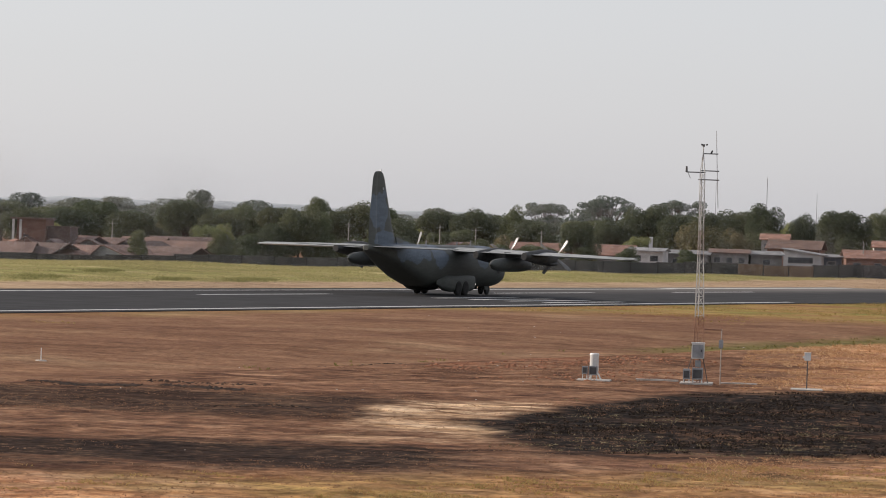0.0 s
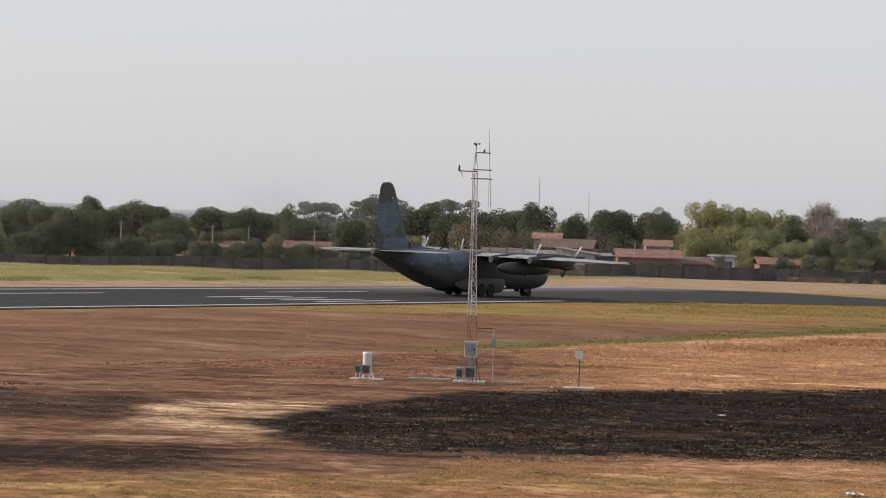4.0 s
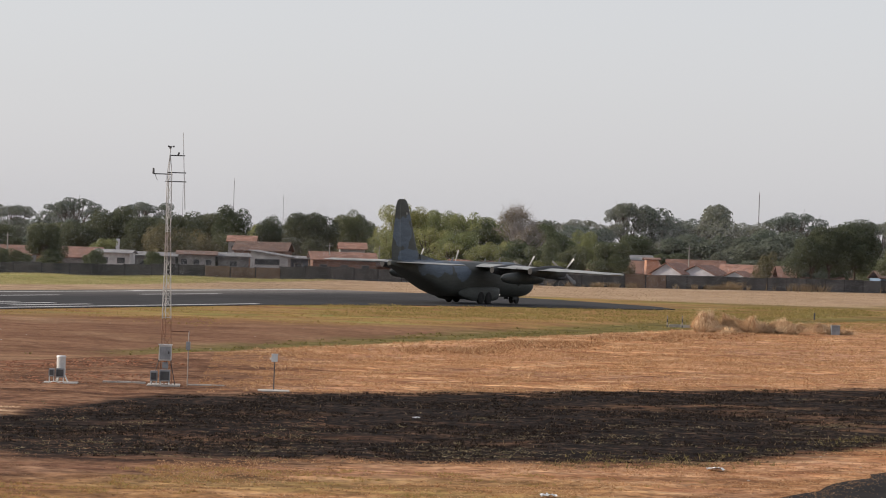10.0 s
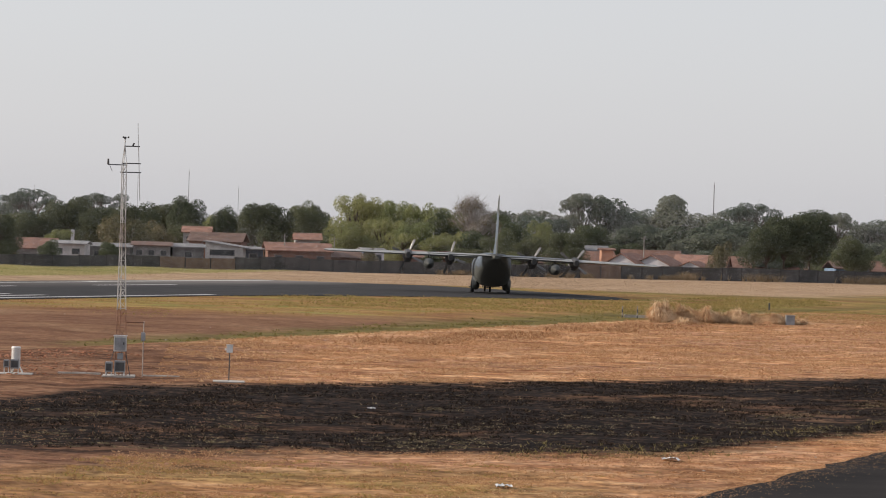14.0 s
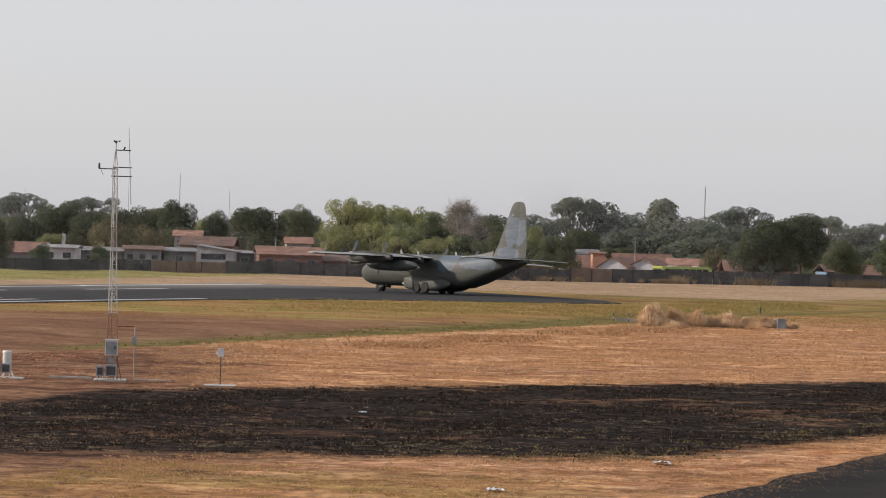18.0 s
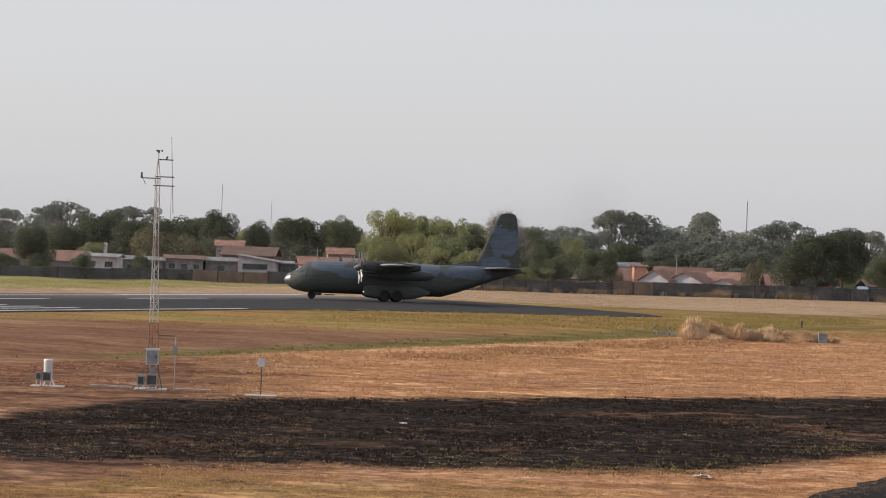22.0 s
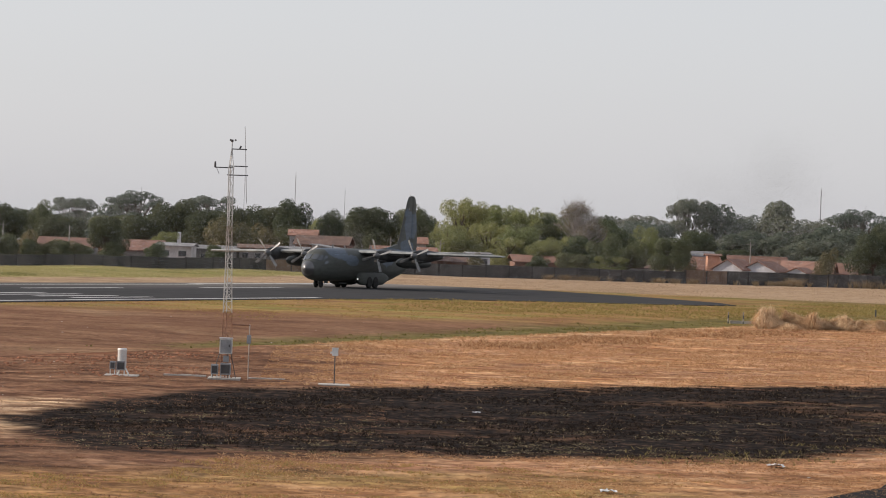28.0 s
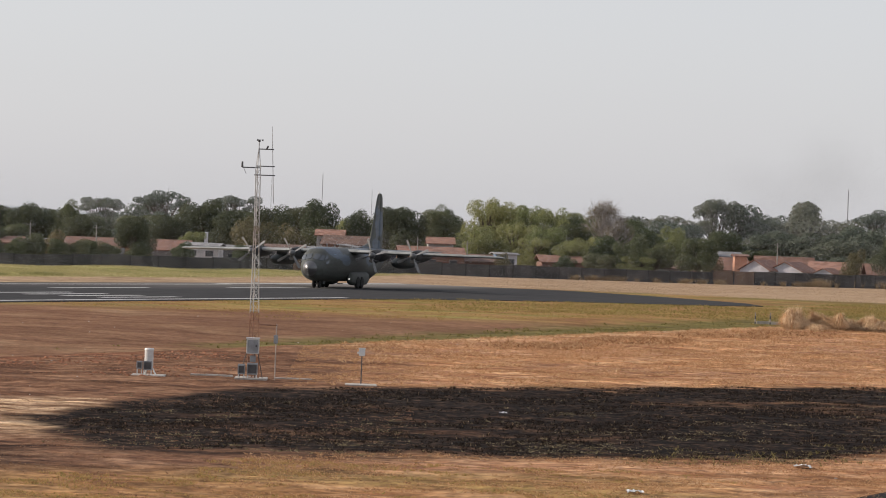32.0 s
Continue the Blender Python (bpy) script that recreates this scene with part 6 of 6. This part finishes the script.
    ex = 8.5 + k * 17 + np.abs(rng.normal(size=2600)) * 0.9 - 0.25
    ey = 94.5 + k * 51.2
    blades("road_edge_straw", "loose straw and yellow shoots along the road edge", np.c_[ex, ey, np.full(2600, 0.83)], 0.04, 0.02, straw, 2, 14, 2.2)
    # plumes of tall dry grass
    for x, y, w, h, lab in ((33.3, 324.0, 0.8, 1.6, "large plume of tall dry feathery grass"), (35.0, 325.5, 0.55, 1.95, "narrow plume of tall dry feathery grass"), (36.6, 324.5, 0.55, 1.45, "plume of tall dry feathery grass"), (38.0, 325.0, 0.45, 1.1, "plume of tall dry feathery grass"), (39.4, 324.6, 0.7, 1.25, "plume of tall dry feathery grass"), (34.6, 321.5, 0.5, 0.6, "low plume of dry feathery grass"), (43.4, 331.0, 0.55, 0.95, "small plume of dry grass beside the pillar"), (44.9, 331.0, 0.5, 0.5, "small plume of dry grass beside the pillar")):
        k = int(5600 * w)
        rr = rng.uniform(0, 1, k) ** 0.6 * w
        aa = rng.uniform(0, 6.28, k)
        sub = rng.integers(0, 6, k)
        at, lean, tall = rng.normal(size=(6, 2)) * w * 0.45, rng.normal(size=(6, 2)) * 0.5, rng.uniform(0.5, 1.08, 6)
        bx, by = rr * np.cos(aa) * 0.5 + at[sub, 0], rr * np.sin(aa) * 0.6 + at[sub, 1]
        base = np.c_[bx, by, np.full(k, -0.05)]
        hh = h * tall[sub] * rng.uniform(0.5, 1.05, k) * (1.1 - 0.5 * (rr / w) ** 2)
        out = np.c_[rr * np.cos(aa) * 0.5 + lean[sub, 0] * hh * 0.8 + rng.normal(size=k) * 0.16, rr * np.sin(aa) * 0.4 + lean[sub, 1] * hh * 0.8 + rng.normal(size=k) * 0.16, hh]
        side = np.c_[np.cos(aa + 1.2), np.sin(aa + 1.2), np.zeros(k)] * 0.012
        midp = base + out * np.array([0.7, 0.7, 0.92])
        tip = base + out * np.c_[np.full((k, 2), 1.9), rng.uniform(0.75, 1.3, k) - 0.75 * (rr / w) ** 1.5]
        v = np.stack([base - side * 0.6, base + side * 0.6, midp + side, midp - side, tip], 1).reshape(-1, 3)
        q = np.arange(k)[:, None] * 5
        f = (q + np.array([[0, 1, 2, 3]])).tolist() + (q + np.array([[3, 2, 4]])).tolist()
        m, t, pr = nodes_of("dry_plume_blades")
        geo = t.nodes.new("ShaderNodeNewGeometry")
        t.links.new(ramp(t, geo.outputs["Random Per Island"], [(0.0, (0.34, 0.19, 0.10)), (0.5, (0.66, 0.45, 0.26)), (1.0, (0.85, 0.68, 0.45))]), pr.inputs["Base Color"])
        pr.inputs["Roughness"].default_value = 0.85
        ob = new("dry_grass_tussock", mesh_from("dry_grass_tussock", v.tolist(), f, m))
        ob.location = (x, y, float(land(x, y)))
        tagged(ob, lab, "grass tussock", "dry tussocks")




def build_clods():
    """Lumps of dug soil along the old ditch, and scattered stones."""
    rng = np.random.default_rng(31)
    dark = surface("dark_turned_soil", (0.020, 0.012, 0.008), (0.060, 0.034, 0.021), 1.5, 0.95, grain=8.0)
    red = surface("red_turned_soil", (0.22, 0.09, 0.045), (0.34, 0.15, 0.08), 1.5, 0.95, grain=8.0)
    stone = surface("pale_stone", (0.42, 0.38, 0.33), (0.6, 0.56, 0.5), 2.0, 0.9)
    ico = bmesh.new()
    bmesh.ops.create_icosphere(ico, subdivisions=1, radius=1.0)
    bv = np.array([v.co[:] for v in ico.verts])
    bf = np.array([[v.index for v in f.verts] for f in ico.faces])
    ico.free()

    def heap(name, label, pts, size, material):
        v, f = [], []
        for i, p in enumerate(pts):
            s = size * rng.uniform(0.4, 1.4) * np.array([rng.uniform(0.8, 1.8), rng.uniform(0.8, 1.6), rng.uniform(0.5, 0.9)])
            q = bv * s * rng.uniform(0.75, 1.25, (len(bv), 1)) + p
            v.append(q)
            f.append(bf + i * len(bv))
        ob = new(name, mesh_from(name, np.concatenate(v).tolist(), np.concatenate(f).tolist(), material))
        tagged(ob, label, name.replace("_", " "), kind="stuff")

    def along(a0, a1, n, spread, count):
        a, m = rng.uniform(a0, a1, count), n + rng.normal(size=count) * spread
        x, y = a * AX - m * AY, a * AY + m * AX
        return np.c_[x, y, land(x, y)]

    def between(x0, y0, x1, y1, spread, count):
        u = rng.uniform(0, 1, count)
        x, y = x0 + (x1 - x0) * u, y0 + (y1 - y0) * u + rng.normal(size=count) * spread
        return np.c_[x, y, land(x, y)]

    heap("soil_clods", "dark clods of turned soil along the old ditch", np.concatenate([between(-28.4, 154.5, -26.8, 153, 0.5, 200), between(-27, 152.8, -24.2, 153.6, 0.45, 420), between(-23.6, 155, -20.4, 154, 0.5, 420), between(-24.5, 157.5, -20, 158.5, 0.4, 120), between(-26, 189, -18, 191, 0.35, 160), between(-20, 140, -16, 141, 0.4, 90)]), 0.045, dark)
    heap("red_soil_clods", "red clods of bare soil near the mast", np.concatenate([along(168, 196, 75, 1.4, 420), along(160, 176, 68, 1.2, 120)]), 0.07, red)
    x, y = rng.uniform(-30, 25, 70), rng.uniform(98, 330, 70)
    heap("stones", "small pale stones scattered over the field", np.c_[x, y, land(x, y)], 0.035, stone)


# ---- haze flakes and smoke in the air ----
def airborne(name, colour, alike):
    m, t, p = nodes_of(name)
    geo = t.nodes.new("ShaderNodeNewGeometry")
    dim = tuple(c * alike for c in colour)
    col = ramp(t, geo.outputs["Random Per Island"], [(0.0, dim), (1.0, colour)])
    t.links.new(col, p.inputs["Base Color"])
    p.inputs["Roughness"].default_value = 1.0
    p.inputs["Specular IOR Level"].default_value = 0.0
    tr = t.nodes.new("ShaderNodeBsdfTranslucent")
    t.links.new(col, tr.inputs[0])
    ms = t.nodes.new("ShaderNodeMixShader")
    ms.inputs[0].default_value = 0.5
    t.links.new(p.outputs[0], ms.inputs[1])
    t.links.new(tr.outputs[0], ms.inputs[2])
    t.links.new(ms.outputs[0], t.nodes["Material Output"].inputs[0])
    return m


def specks(name, label, category, pts, size, material, seed):
    """Loose flakes, one at each point, turned every way."""
    rng = np.random.default_rng(seed)
    k = len(pts)
    a, b = rng.normal(size=(k, 3)), rng.normal(size=(k, 3))
    a /= np.linalg.norm(a, axis=1)[:, None]
    b /= np.linalg.norm(b, axis=1)[:, None]
    s = size * rng.uniform(0.6, 1.3, k)[:, None]
    v = np.stack([pts - a * s * 0.5, pts + a * s * 0.5, pts + b * s], 1).reshape(-1, 3)
    me = bpy.data.meshes.new(name)
    me.vertices.add(3 * k)
    me.vertices.foreach_set("co", v.astype(np.float32).ravel())
    me.loops.add(3 * k)
    me.loops.foreach_set("vertex_index", np.arange(3 * k, dtype=np.int32))
    me.polygons.add(k)
    me.polygons.foreach_set("loop_start", np.arange(0, 3 * k, 3, dtype=np.int32))
    me.update()
    me.materials.append(material)
    ob = new(name, me)
    tagged(ob, label, category, kind="stuff")
    return ob


def build_air():
    rng = np.random.default_rng(77)
    # oversized pale flakes stand in for aerial haze, lightening what lies behind
    dust = airborne("pale_haze_flakes", (0.82, 0.86, 0.92), 0.92)
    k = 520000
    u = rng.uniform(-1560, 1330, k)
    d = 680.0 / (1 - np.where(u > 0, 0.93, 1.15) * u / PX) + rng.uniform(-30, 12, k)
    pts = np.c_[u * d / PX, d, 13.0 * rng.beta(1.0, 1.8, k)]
    specks("dust_haze", "thin pale flakes standing in for dust haze before the town", "dust haze", pts, 0.026, dust, 78)
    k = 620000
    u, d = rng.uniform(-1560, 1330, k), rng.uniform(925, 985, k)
    specks("dust_haze", "pale flakes standing in for dust haze over the far trees", "dust haze", np.c_[u * d / PX, d, 20.0 * rng.beta(1.1, 1.6, k)], 0.055, dust, 79)
    # thin brown smoke of a distant field fire
    tan_smoke = airborne("thin_brown_smoke", (0.42, 0.36, 0.30), 0.8)
    k = 180000
    h = rng.uniform(0, 1, k) ** 0.75
    pts = np.c_[-455 - 150 * h ** 1.3 + rng.normal(size=k) * (6 + 34 * h), 2400 + rng.normal(size=k) * 30, 12 + 105 * h]
    specks("smoke_column", "thin brown smoke column of a distant field fire", "smoke", pts, 0.09, tan_smoke, 80)
    # exhaust smoke that follows the aircraft and drifts off
    exhaust = airborne("dark_exhaust_smoke", (0.075, 0.070, 0.065), 0.7)
    puffs = []
    for seed, k, size in ((81, 120000, (7.0, 5.0, 3.6)), (82, 90000, (9.0, 6.0, 1.6))):
        g = np.random.default_rng(seed)
        c = g.normal(size=(14, 3)) * np.array(size) * 0.75
        pts = c[g.integers(0, 14, k)] + g.normal(size=(k, 3)) * np.array(size) * 0.42
        pts[:, 2] = np.abs(pts[:, 2] + size[2] * 1.4)
        puffs.append(specks("exhaust_smoke", "thin dark exhaust smoke drifting behind the aircraft", "smoke", pts, 0.021, exhaust, seed + 10))
    return puffs


build_grass()
build_clods()
PUFFS = build_air()
motions()
